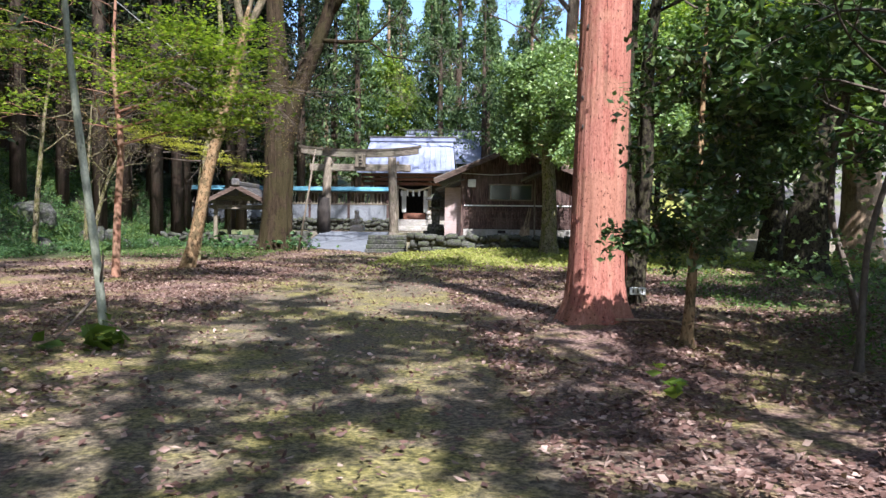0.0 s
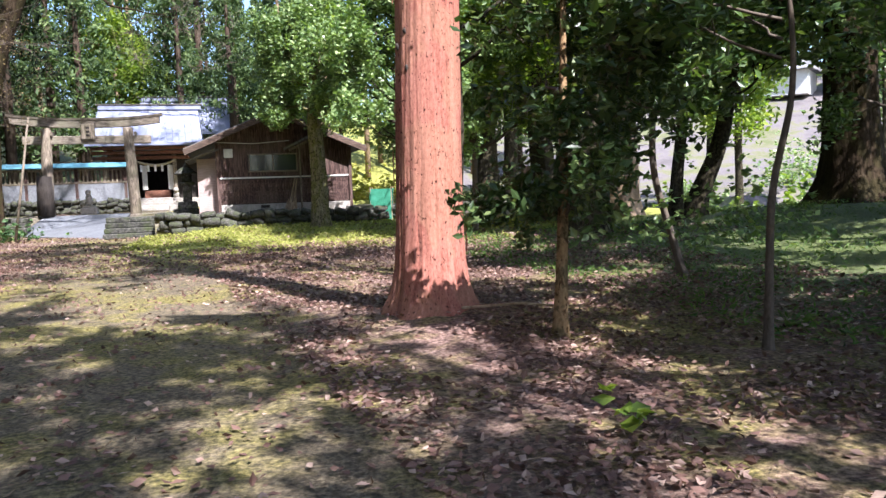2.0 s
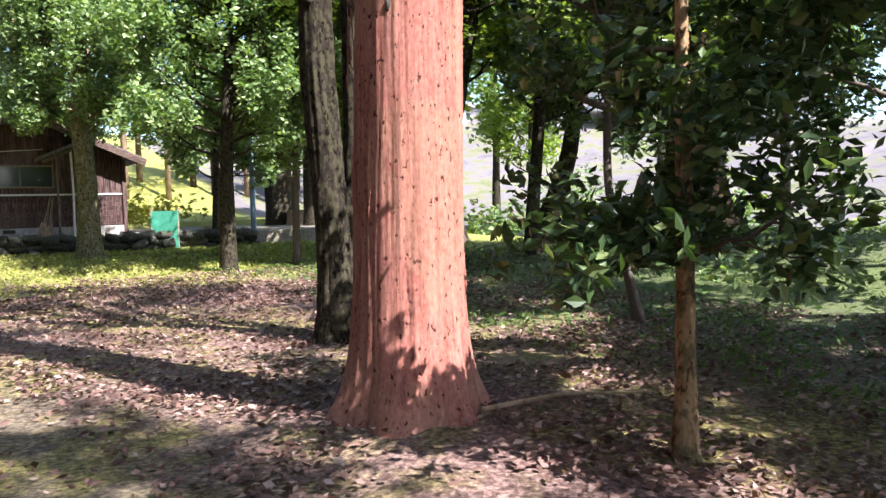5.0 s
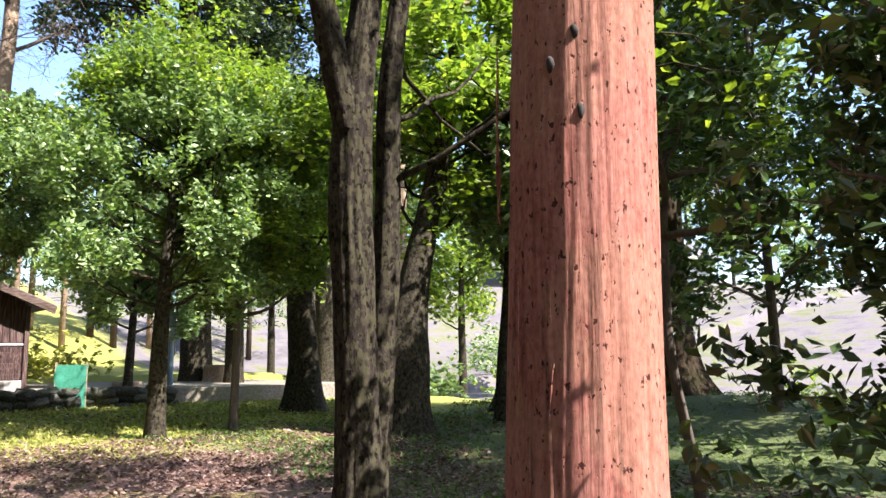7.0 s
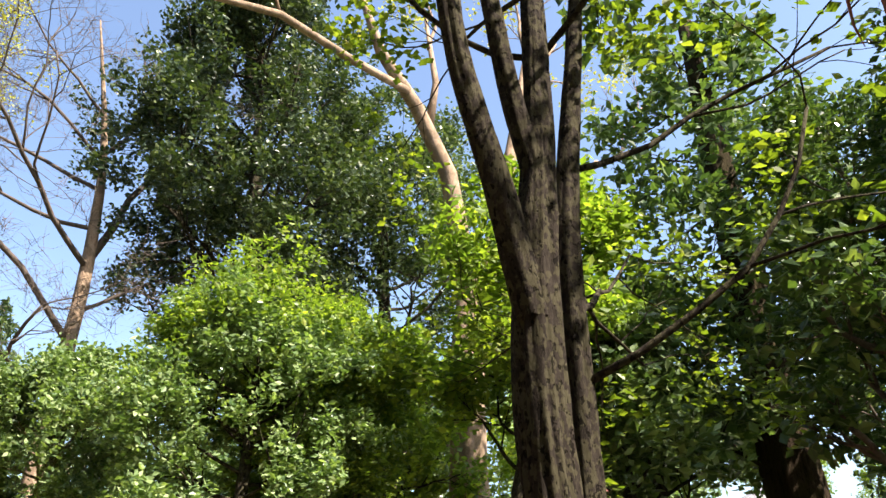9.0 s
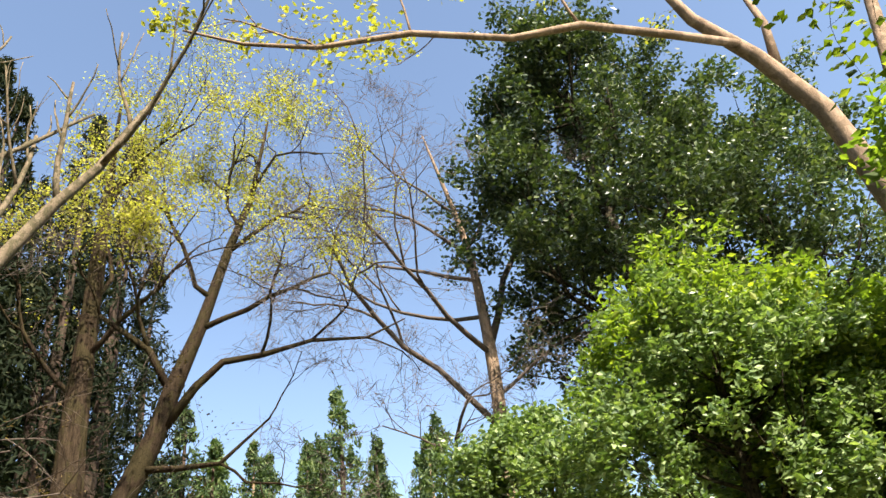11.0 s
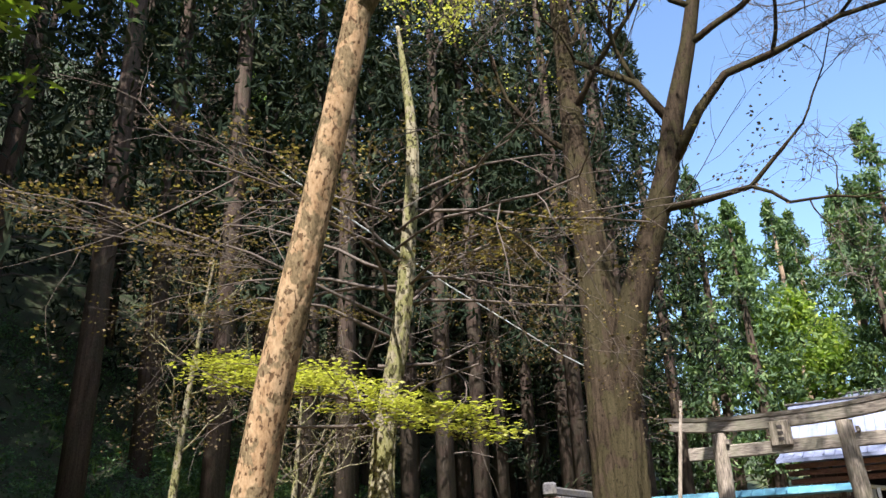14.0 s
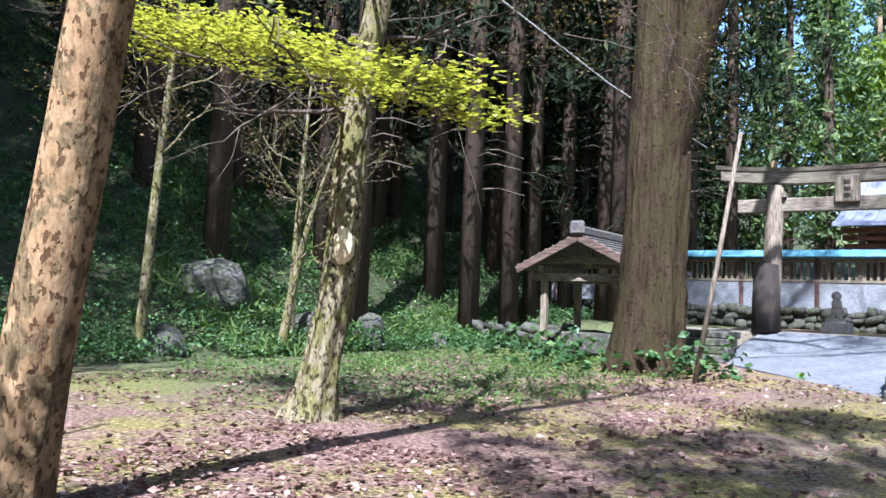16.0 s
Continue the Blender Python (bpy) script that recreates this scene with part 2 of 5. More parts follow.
M_BLUEPIPE = surface("blue_grey_pole_paint", [(0.3, (0.2, 0.3, 0.42)), (0.7, (0.32, 0.42, 0.52))], (1, 1, 1), 6.0, 2.0, (0.3, 0.34, 0.36), 0.4, 0.6)
M_CUT = surface("bare_cream_wood", [(0.3, (0.5, 0.4, 0.25)), (0.7, (0.68, 0.58, 0.4))], (6, 6, 1), 4.0, 3.0, (0.45, 0.33, 0.18), 0.3)
M_STUMP = surface("old_stump_wood", [(0.3, (0.18, 0.11, 0.07)), (0.7, (0.45, 0.33, 0.22))], (6, 6, 1), 3.0, 2.0, (0.2, 0.16, 0.07), 0.5)
M_HOUSEWALL = surface("pale_house_wall", [(0.3, (0.6, 0.57, 0.53)), (0.7, (0.72, 0.7, 0.66))], (1, 1, 1), 3.0, 0.5, (0.5, 0.48, 0.45), 0.3)
M_HOUSEROOF = surface("dark_house_roof", [(0.3, (0.12, 0.12, 0.14)), (0.7, (0.24, 0.22, 0.23))], (1, 4, 4), 3.0, 0.6)
M_REDROOF = surface("red_sheet_roof", [(0.3, (0.4, 0.12, 0.1)), (0.7, (0.52, 0.2, 0.16))], (1, 4, 4), 3.0, 0.6)
M_GLASS, nt_g, bs_g = material("dark_window_glass", 0.08)
bs_g.inputs["Base Color"].default_value = (0.03, 0.04, 0.035, 1)
bs_g.inputs["Specular IOR Level"].default_value = 0.6


def ground_material():
    m, nt, bsdf = material("forest_ground", 0.95)
    geo = nt.nodes.new("ShaderNodeNewGeometry")
    pos = geo.outputs["Position"]
    fine = noise_tex(nt, pos, 22.0, 8.0, 0.7)
    mid = noise_tex(nt, pos, 2.2, 6.0, 0.65)
    big = noise_tex(nt, pos, 0.32, 4.0, 0.55)
    dirt = ramp(nt, fine, [(0.34, (0.032, 0.026, 0.02)), (0.5, (0.125, 0.097, 0.064)), (0.68, (0.3, 0.24, 0.155))])
    litter = ramp(nt, fine, [(0.36, (0.04, 0.022, 0.019)), (0.5, (0.165, 0.098, 0.082)), (0.64, (0.38, 0.255, 0.215))])
    moss = ramp(nt, fine, [(0.36, (0.035, 0.035, 0.012)), (0.5, (0.17, 0.145, 0.04)), (0.66, (0.41, 0.335, 0.115))])
    sep = nt.nodes.new("ShaderNodeSeparateXYZ")
    nt.links.new(pos, sep.inputs[0])

    def span(value, a, b):
        mr = nt.nodes.new("ShaderNodeMapRange")
        mr.interpolation_type = "SMOOTHSTEP"
        mr.inputs["From Min"].default_value, mr.inputs["From Max"].default_value = a, b
        nt.links.new(value, mr.inputs["Value"])
        return mr.outputs[0]

    def maths(op, a, b=None):
        n = nt.nodes.new("ShaderNodeMath")
        n.operation = op
        for i, v in enumerate((a, b)):
            if v is not None:
                if hasattr(v, "links"):
                    nt.links.new(v, n.inputs[i])
                else:
                    n.inputs[i].default_value = v
        return n.outputs[0]
    off = maths("ADD", sep.outputs["X"], maths("MULTIPLY", maths("SUBTRACT", mid, 0.5), 3.0))
    away = maths("ABSOLUTE", maths("ADD", off, maths("MULTIPLY", sep.outputs["Y"], 0.11)))
    path_mask = span(away, 3.4, 1.0)
    col = blend(nt, path_mask, litter, dirt)
    moss_mask = ramp(nt, blend(nt, 0.45, big, mid), [(0.46, (0, 0, 0)), (0.56, (0.85,) * 3)])
    col = blend(nt, moss_mask, col, moss)
    lawn = ramp(nt, fine, [(0.3, (0.12, 0.13, 0.025)), (0.55, (0.27, 0.265, 0.06)), (0.8, (0.42, 0.39, 0.13))])
    lawn_mask = maths("MULTIPLY", span(maths("ADD", sep.outputs["Y"], maths("MULTIPLY", mid, 4.0)), 23.0, 27.0), span(off, -4.0, -1.0))
    col = blend(nt, lawn_mask, col, lawn)
    shade_green = ramp(nt, fine, [(0.3, (0.03, 0.05, 0.015)), (0.55, (0.08, 0.12, 0.035)), (0.8, (0.16, 0.2, 0.07))])
    side = maths("MULTIPLY", span(off, 4.5, 8.0), span(sep.outputs["Y"], 26.0, 22.0))
    col = blend(nt, maths("MULTIPLY", side, 0.8), col, shade_green)
    left = maths("MULTIPLY", span(off, -8.0, -11.0), span(maths("ADD", sep.outputs["Y"], maths("MULTIPLY", mid, 3.0)), 25.0, 30.0))
    col = blend(nt, maths("MULTIPLY", left, 0.75), col, shade_green)
    # slope earth coloured darker, in place of shade from the cedars above
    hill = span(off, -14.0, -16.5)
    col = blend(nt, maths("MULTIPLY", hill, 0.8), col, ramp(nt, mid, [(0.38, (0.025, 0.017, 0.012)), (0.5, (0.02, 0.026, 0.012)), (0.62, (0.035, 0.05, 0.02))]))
    field = ramp(nt, blend(nt, 0.3, big, mid), [(0.36, (0.1, 0.086, 0.086)), (0.48, (0.15, 0.13, 0.132)), (0.55, (0.14, 0.135, 0.075)), (0.66, (0.085, 0.105, 0.035))])
    col = blend(nt, span(off, 19.5, 21.5), col, field)
    nt.links.new(col, bsdf.inputs["Base Color"])
    h = blend(nt, 0.5, fine, mid)
    bump(nt, bsdf, h, 0.9, 0.06)
    return m


M_GROUND = ground_material()

# ---- mesh helpers ----
rng = np.random.default_rng(7)


def part(name, data, mat, parent=None, label=""):
    """Link a bmesh, or verts and faces, as one mesh under a thing or part."""
    me = bpy.data.meshes.new(name)
    if isinstance(data, bmesh.types.BMesh):
        data.to_mesh(me)
        data.free()
    else:
        me.from_pydata(*[d.tolist() if hasattr(d, "tolist") else d for d in (data[0], [], data[1])])
    me.materials.append(mat)
    ob = new(name, me)
    if parent is not None:
        ob.parent = parent
    if label:
        tagged(ob, label)
    return ob


def smooth(ob):
    ob.data.polygons.foreach_set("use_smooth", [True] * len(ob.data.polygons))
    return ob


def thing(name, label, category, group="", kind="", at=(0, 0, 0)):
    ob = new(name)
    ob.location = at
    ob.empty_display_size = 0.2
    return tagged(ob, label, category, group, kind)


def block(sx, sy, sz, at=(0, 0, 0), bev=0.01, turn=None, taper=1.0):
    """A box with chamfered edges, centred at its place, as a bmesh."""
    bm = bmesh.new()
    bmesh.ops.create_cube(bm, size=1.0)
    for v in bm.verts:
        k = taper if v.co.z > 0 else 1.0
        v.co = Vector((v.co.x * sx * k, v.co.y * sy * k, v.co.z * sz))
    if bev:
        bmesh.ops.bevel(bm, geom=bm.edges[:], offset=bev, segments=1, affect="EDGES")
    m = Matrix.Translation(at)
    if turn is not None:
        m = m @ Euler([radians(a) for a in turn]).to_matrix().to_4x4()
    bm.transform(m)
    return bm


def join(*bms):
    out = bmesh.new()
    for b in bms:
        me = bpy.data.meshes.new("tmp")
        b.to_mesh(me)
        b.free()
        out.from_mesh(me)
        bpy.data.meshes.remove(me)
    return out


def tubes(lines, seg=7):
    """Round tapering limbs: lines of (points, radii)."""
    V, Fc, base = [], [], 0
    ang = np.arange(seg) * 2 * math.pi / seg
    for pts, rad in lines:
        p = np.asarray(pts, float)
        r = np.asarray(rad, float)
        d = np.gradient(p, axis=0)
        d /= np.linalg.norm(d, axis=1)[:, None] + 1e-9
        ref = np.array([1.0, 0, 0]) if abs(d[0, 0]) < 0.8 else np.array([0, 1.0, 0])
        u = ref - (d @ ref)[:, None] * d
        u /= np.linalg.norm(u, axis=1)[:, None] + 1e-9
        w = np.cross(d, u)
        ring = p[:, None, :] + r[:, None, None] * (np.cos(ang)[None, :, None] * u[:, None, :] + np.sin(ang)[None, :, None] * w[:, None, :])
        n = len(p)
        V.append(ring.reshape(-1, 3))
        i = np.arange(n - 1)[:, None] * seg
        k = np.arange(seg)[None, :]
        k2 = (k + 1) % seg
        q = np.stack([i + k, i + k2, i + seg + k2, i + seg + k], -1).reshape(-1, 4) + base
        Fc.extend(q.tolist())
        Fc.append((base + np.arange(seg)[::-1]).tolist())
        Fc.append((base + (n - 1) * seg + np.arange(seg)).tolist())
        base += n * seg
    return np.concatenate(V), Fc


def trunk_mesh(spine, radii, seg=40, steps=70, flare=0.5, ridges=9, rough=0.06, seed=0, flare_h=0.5, cracks=0.0):
    """A trunk along a spine, with root flare, long ridges and lumps."""
    s = np.asarray(spine, float)
    t0 = np.concatenate([[0], np.cumsum(np.linalg.norm(np.diff(s, axis=0), axis=1))])
    tt = np.linspace(0, 1, steps) ** 1.5 * t0[-1]
    pts = np.stack([np.interp(tt, t0, s[:, i]) for i in range(3)], 1)
    k = max(1, steps // 14)
    ker = np.ones(2 * k + 1) / (2 * k + 1)
    for i in range(3):
        pts[:, i] = np.convolve(np.pad(pts[:, i], k, mode="reflect", reflect_type="odd"), ker, "valid")
    rad = np.interp(tt, t0, radii)
    ang = np.arange(seg) * 2 * math.pi / seg
    V = []
    for j in range(steps):
        fl = flare * math.exp(-tt[j] / flare_h)
        for a in ang:
            lobes = 0.5 + 0.5 * math.sin(ridges * 0.55 * a + seed + 0.6 * math.sin(2 * a + seed))
            n1 = noise.noise(Vector((math.cos(a) * 2.2 + seed, math.sin(a) * 2.2, tt[j] * 0.35)))
            n2 = noise.noise(Vector((math.cos(a) * ridges, math.sin(a) * ridges + seed, tt[j] * 0.8)))
            n3 = noise.noise(Vector((math.cos(a) * ridges * 2.6, math.sin(a) * ridges * 2.6 + seed, tt[j] * 1.6)))
            r = rad[j] * (1 + fl * (0.55 + 0.8 * lobes) + rough * (1.6 * n1 + 1.1 * n2 + 0.7 * n3))
            if cracks:
                n4 = noise.noise(Vector((math.cos(a) * 15, math.sin(a) * 15 + seed, tt[j] * 1.5)))
                r -= cracks * max(0.0, 0.16 - abs(n4)) * 6
            V.append((pts[j, 0] + r * math.cos(a), pts[j, 1] + r * math.sin(a), pts[j, 2]))
    Fc = [(j * seg + k, j * seg + (k + 1) % seg, (j + 1) * seg + (k + 1) % seg, (j + 1) * seg + k) for j in range(steps - 1) for k in range(seg)]
    Fc.append([(steps - 1) * seg + k for k in range(seg)])
    return np.array(V), Fc


def leaves(centres, spread, per, size, flat=0.0, long=1.8, g=None, droop=0.0):
    """Leaf blades: a folded diamond each, scattered round the centres. spread: metres or one per centre; flat: 1 lays them level."""
    g = g or rng
    c = np.asarray(centres, float)
    sp = np.broadcast_to(np.asarray(spread, float), (len(c),)) if np.ndim(spread) < 2 else None
    n = len(c) * per
    d = g.normal(size=(n, 3))
    d /= np.linalg.norm(d, axis=1)[:, None]
    rr = g.random(n) ** 0.45
    if sp is not None:
        off = d * (rr * np.repeat(sp, per))[:, None]
    else:
        off = d * rr[:, None] * np.repeat(np.asarray(spread, float), per, axis=0)
    pos = np.repeat(c, per, axis=0) + off
    ax = g.normal(size=(n, 3))
    ax[:, 2] = ax[:, 2] * (1 - flat) - droop
    ax /= np.linalg.norm(ax, axis=1)[:, None]
    side = g.normal(size=(n, 3))
    side[:, 2] *= 1 - flat
    side -= (side * ax).sum(1)[:, None] * ax
    side /= np.linalg.norm(side, axis=1)[:, None] + 1e-9
    up = np.cross(ax, side)
    s = size * (0.6 + 0.8 * g.random(n))[:, None]
    a = pos - ax * s * long * 0.5
    b = pos + side * s * 0.5 + up * s * 0.12
    e = pos + ax * s * long * 0.5
    f = pos - side * s * 0.5 + up * s * 0.12
    V = np.stack([a, b, e, f], 1).reshape(-1, 3)
    i = np.arange(n)[:, None] * 4
    Fc = np.concatenate([i + np.array([[0, 1, 2]]), i + np.array([[0, 2, 3]])], 1).reshape(-1, 3)
    return V, Fc


def join_leaves(a, b):
    return np.concatenate([a[0], b[0]]), np.concatenate([np.asarray(a[1]), np.asarray(b[1]) + len(a[0])])


def grow(start, heading, length, radius, levels, g, kids=4, spread=0.7, up=0.15, wander=0.18, shrink=0.62, out=None, tips=None):
    """Limbs that fork again and again. Returns the lines and the tips."""
    out = [] if out is None else out
    tips = [] if tips is None else tips
    n = 7
    p = np.array(start, float)
    h = np.array(heading, float)
    h /= np.linalg.norm(h)
    pts, dirs = [p.copy()], [h.copy()]
    for _ in range(n - 1):
        h = h + g.normal(size=3) * wander + np.array([0, 0, up])
        h /= np.linalg.norm(h)
        p = p + h * length / (n - 1)
        pts.append(p.copy())
        dirs.append(h.copy())
    out.append((pts, np.linspace(radius, radius * 0.45, n)))
    if levels == 0:
        tips.append(pts[-1])
        tips.append(pts[-3])
        return out, tips
    for k in range(kids):
        i = int(np.clip(round((0.35 + 0.65 * (k + 0.6) / kids) * (n - 1)), 1, n - 1))
        side = g.normal(size=3)
        side -= side @ dirs[i] * dirs[i]
        side /= np.linalg.norm(side)
        d = dirs[i] * (1 - spread * 0.5) + side * spread
        rad_i = radius * (1 - 0.55 * i / (n - 1))
        grow(pts[i], d, length * shrink * (0.75 + 0.5 * g.random()), rad_i * 0.62, levels - 1, g, kids, spread, up, wander, shrink, out, tips)
    return out, tips


def fine_twigs(tips, per, length, radius, g):
    """Thin three-sided twigs that spread from the ends of the limbs."""
    out = []
    for p in tips:
        for _ in range(per):
            d = g.normal(size=3) + np.array((0, 0, 0.35))
            d *= length * g.uniform(0.5, 1.2) / np.linalg.norm(d)
            bend = g.normal(size=3) * 0.12 * length
            out.append(([p, p + d * 0.5 + bend, p + d], [radius, radius * 0.7, radius * 0.35]))
    return tubes(out, 3)


# ---- ground ----
def lift(x, y):
    """Height of the ground."""
    z = 0.05 * noise.noise(Vector((x * 0.35, y * 0.35, 0))) + 0.02 * noise.noise(Vector((x * 1.6, y * 1.6, 3)))
    foot = -15.5 - 0.06 * max(0, y - 30) + 1.2 * noise.noise(Vector((0.12 * y, 0, 7)))
    if x < foot:
        d = foot - x
        z += 0.62 * d * min(1, 0.4 + d / 8) + 0.5 * min(1, d / 3) * noise.noise(Vector((x * 0.3, y * 0.3, 1)))
        z += 0.5 * max(0, d - 9)
        z = min(z, 45)
    z += 0.16 * math.exp(-((x - 2.9) ** 2 + (y - 11.5) ** 2) / 1.6)
    if x > 8:
        hump = math.exp(-((x - 15.5) / 4.0) ** 2) * 0.75
        z += hump * min(1, max(0, (30 - y) / 10))
    if x > 19:
        d = x - 19
        z += -0.9 * min(1, d / 5) + 0.0022 * max(0, d - 8) ** 2 + 0.03 * max(0, d - 8)
        z = min(z, 9 + 0.004 * d)
    if y > 26:
        z += 0.25 * min(1, (y - 26) / 5) * min(1, max(0, (x + 3) / 3))
    if y > 44:
        z += 0.8 * min(1, (y - 44) / 1.0) * (1 if x > -14 else 1)
    if y > 62:
        z += 0.22 * min(y - 62, 60) * min(1, (y - 62) / 15)
    return z


def ground_grid():
    xs = np.concatenate([[-400, -200, -120, -80, -60], np.arange(-48, -16, 1.0), np.arange(-16, 12, 0.4), np.arange(12, 30, 1.0), [32, 36, 42, 50, 60, 75, 100, 150, 250, 400]])
    ys = np.concatenate([[-400, -200, -100, -60, -40, -25, -15, -8, -4], np.arange(-2, 44, 0.4), np.arange(44, 66, 1.0), [68, 72, 78, 86, 96, 110, 140, 200, 400]])
    V = [(x, y, lift(x, y)) for y in ys for x in xs]
    n = len(xs)
    Fc = [(j * n + i, j * n + i + 1, (j + 1) * n + i + 1, (j + 1) * n + i) for j in range(len(ys) - 1) for i in range(n - 1)]
    return V, Fc


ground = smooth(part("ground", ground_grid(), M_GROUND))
tagged(ground, "leaf-strewn earth with moss, lawn and a grassy bank", "ground", kind="structure")

# ---- trees ----
def tree(name, label, spine, radii, bark, group="", flare=0.5, seg=28, steps=50, ridges=8, rough=0.07, seed=0, flare_h=0.5, cracks=0.0):
    t = thing(name, label, "tree", group)
    smooth(part("trunk", trunk_mesh(spine, radii, seg, steps, flare, ridges, rough, seed, flare_h, cracks), bark, t))
    return t


def crown(t, data, mat, label=""):
    return part("crown", data, mat, t, label)


def limbs(t, lines, bark, seg=6):
    return smooth(part("branchwork", tubes(lines, seg), bark, t))


# the great red-barked cedar beside the path
CX, CY = 2.36, 11.30
cedar = tree("cedar_tree", "tall straight cedar with sunlit reddish peeling bark and flared roots", [(CX, CY, -0.1), (CX, CY, 1.0), (CX + 0.08, CY - 0.07, 4.5), (CX + 0.1, CY, 12), (CX, CY, 24)], [0.41, 0.375, 0.34, 0.29, 0.08], M_CEDAR, flare=0.55, seg=200, steps=190, ridges=11, rough=0.018, seed=3.1, flare_h=0.26, cracks=0.0032)
g = np.random.default_rng(11)
lines, tips = [], []
for z in np.linspace(10, 23, 34):
    a = g.random() * 6.28
    grow((CX - 0.1, CY + 0.1, z), (math.cos(a), math.sin(a), 0.1), 3.8 * (1.25 - (z - 10) / 15), 0.07, 1, g, 4, 0.6, 0.02, 0.12, 0.5, lines, tips)
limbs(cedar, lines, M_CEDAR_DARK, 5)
crown(cedar, leaves(tips, 0.5, 24, 0.15, 0.3, 2.0, g), M_LEAF_CEDAR)
strips = []
for i in range(60):
    a = g.uniform(0, 6.28)
    z = 0.4 + 6.6 * g.random() ** 1.5
    r = float(np.interp(z, [0.5, 1, 5, 12], [0.41, 0.385, 0.345, 0.295])) + 0.004
    ln = g.uniform(0.15, 0.7)
    da = g.uniform(-0.03, 0.03)
    pts = [(CX + 0.02 + r * math.cos(a + da * k), CY + 0.03 + (r + 0.012 * math.sin(k * 1.5)) * math.sin(a + da * k), z + ln * k / 4) for k in range(5)]
    strips.append((pts, [0.002, 0.006, 0.008, 0.006, 0.002]))
tagged(smooth(part("peeling_bark", tubes(strips, 5), M_CEDAR, cedar)), kind="stuff")
for (a, z) in ((-2.35, 2.75), (-1.95, 2.45), (-2.0, 3.3), (-2.5, 3.55), (-1.7, 2.9), (-2.2, 4.1), (-2.6, 4.5), (-1.85, 5.1), (-2.75, 3.0), (-2.4, 3.15), (-1.6, 3.7), (-2.1, 2.2), (-2.9, 3.9), (-2.15, 4.75), (-1.5, 4.3), (-2.3, 1.7)):
    r = float(np.interp(z, [0.5, 1, 5, 12], [0.41, 0.385, 0.345, 0.295])) - 0.027
    p = Vector((CX + r * math.cos(a), CY + r * math.sin(a), z))
    bm = bmesh.new()
    bmesh.ops.create_icosphere(bm, subdivisions=2, radius=0.014 + 0.009 * abs(math.sin(7 * z + a)))
    for v in bm.verts:
        v.co = v.co * (1 + 0.7 * noise.noise(v.co * 45 + p))
        v.co.z *= 2.0
    bm.transform(Matrix.Translation(p))
    smooth(part("knot", bm, M_DARK, cedar, "small dark branch scar"))

def clear_of_cedar(p, half=0.5):
    """True where a twig leaves the cedar its sun."""
    along = (p[0] - CX) * SUN_X + (p[1] - CY) * SUN_Y
    across = (p[1] - CY) * SUN_X - (p[0] - CX) * SUN_Y
    return not (along > 0 and abs(across) < half and -0.2 < p[2] - 1.19 * along < 8)


# dark evergreen shrub tree beside the cedar
g = np.random.default_rng(21)
shrub = tree("camellia_tree", "small evergreen with glossy dark leaves and a pale slim trunk", [(3.2, 9.68, -0.05), (3.24, 9.7, 0.6), (3.3, 9.75, 1.4), (3.35, 9.8, 2.6), (3.4, 9.85, 4.2)], [0.075, 0.06, 0.05, 0.035, 0.015], M_SPOT, flare=0.5, seg=14, steps=24, flare_h=0.15)
lines, tips = [], []
for z in np.linspace(1.15, 4.0, 15):
    a = g.random() * 6.28
    grow((3.27 + 0.04 * z, 9.72 + 0.03 * z, z), (math.cos(a), math.sin(a), 0.25), 0.75 + 0.25 * g.random(), 0.018, 2, g, 3, 0.7, 0.03, 0.2, 0.6, lines, tips)
for i in range(240):
    d = g.normal(size=3)
    d *= g.random() ** 0.33 / np.linalg.norm(d)
    tips.append(np.array((3.5, 9.6, 2.75)) + d * np.array((0.85, 0.8, 1.5)))
for i in range(70):
    tips.append(np.array((2.95 + g.normal() * 0.4, 9.95 + g.normal() * 0.35, 1.35 + g.normal() * 0.09)))
tips = [p for p in tips if clear_of_cedar(p, 0.42)]
tagged(limbs(shrub, [q for q in lines if all(clear_of_cedar(p, 0.4) for p in q[0])], M_TWIG, 4), kind="stuff")
crown(shrub, leaves(tips, 0.17, 20, 0.055, 0.35, 1.9, g), M_LEAF_DARK)

# thin bent tree
g = np.random.default_rng(22)
thin = tree("slim_tree", "slim bent dark tree with a drooping evergreen top", [(4.62, 8.52, -0.05), (4.66, 8.55, 0.9), (4.72, 8.6, 1.5), (4.98, 8.62, 2.1), (5.0, 8.7, 3.0), (4.9, 8.9, 4.6)], [0.045, 0.035, 0.032, 0.028, 0.024, 0.01], M_TWIG, seg=12, steps=30, flare_h=0.1)
lines, tips = [], []
for z in np.linspace(2.5, 5.0, 16):
    a = g.random() * 6.28
    grow((4.95, 8.75, z), (math.cos(a), math.sin(a), 0.15), 1.1 + 0.6 * g.random(), 0.018, 2, g, 3, 0.7, 0.0, 0.18, 0.6, lines, tips)
tips = [p for p in tips if clear_of_cedar(p, 0.75)]
limbs(thin, [q for q in lines if all(clear_of_cedar(p, 0.6) for p in q[0])], M_TWIG, 4)
crown(thin, leaves(tips, 0.28, 26, 0.075, 0.45, 1.9, g), M_LEAF_DARK)


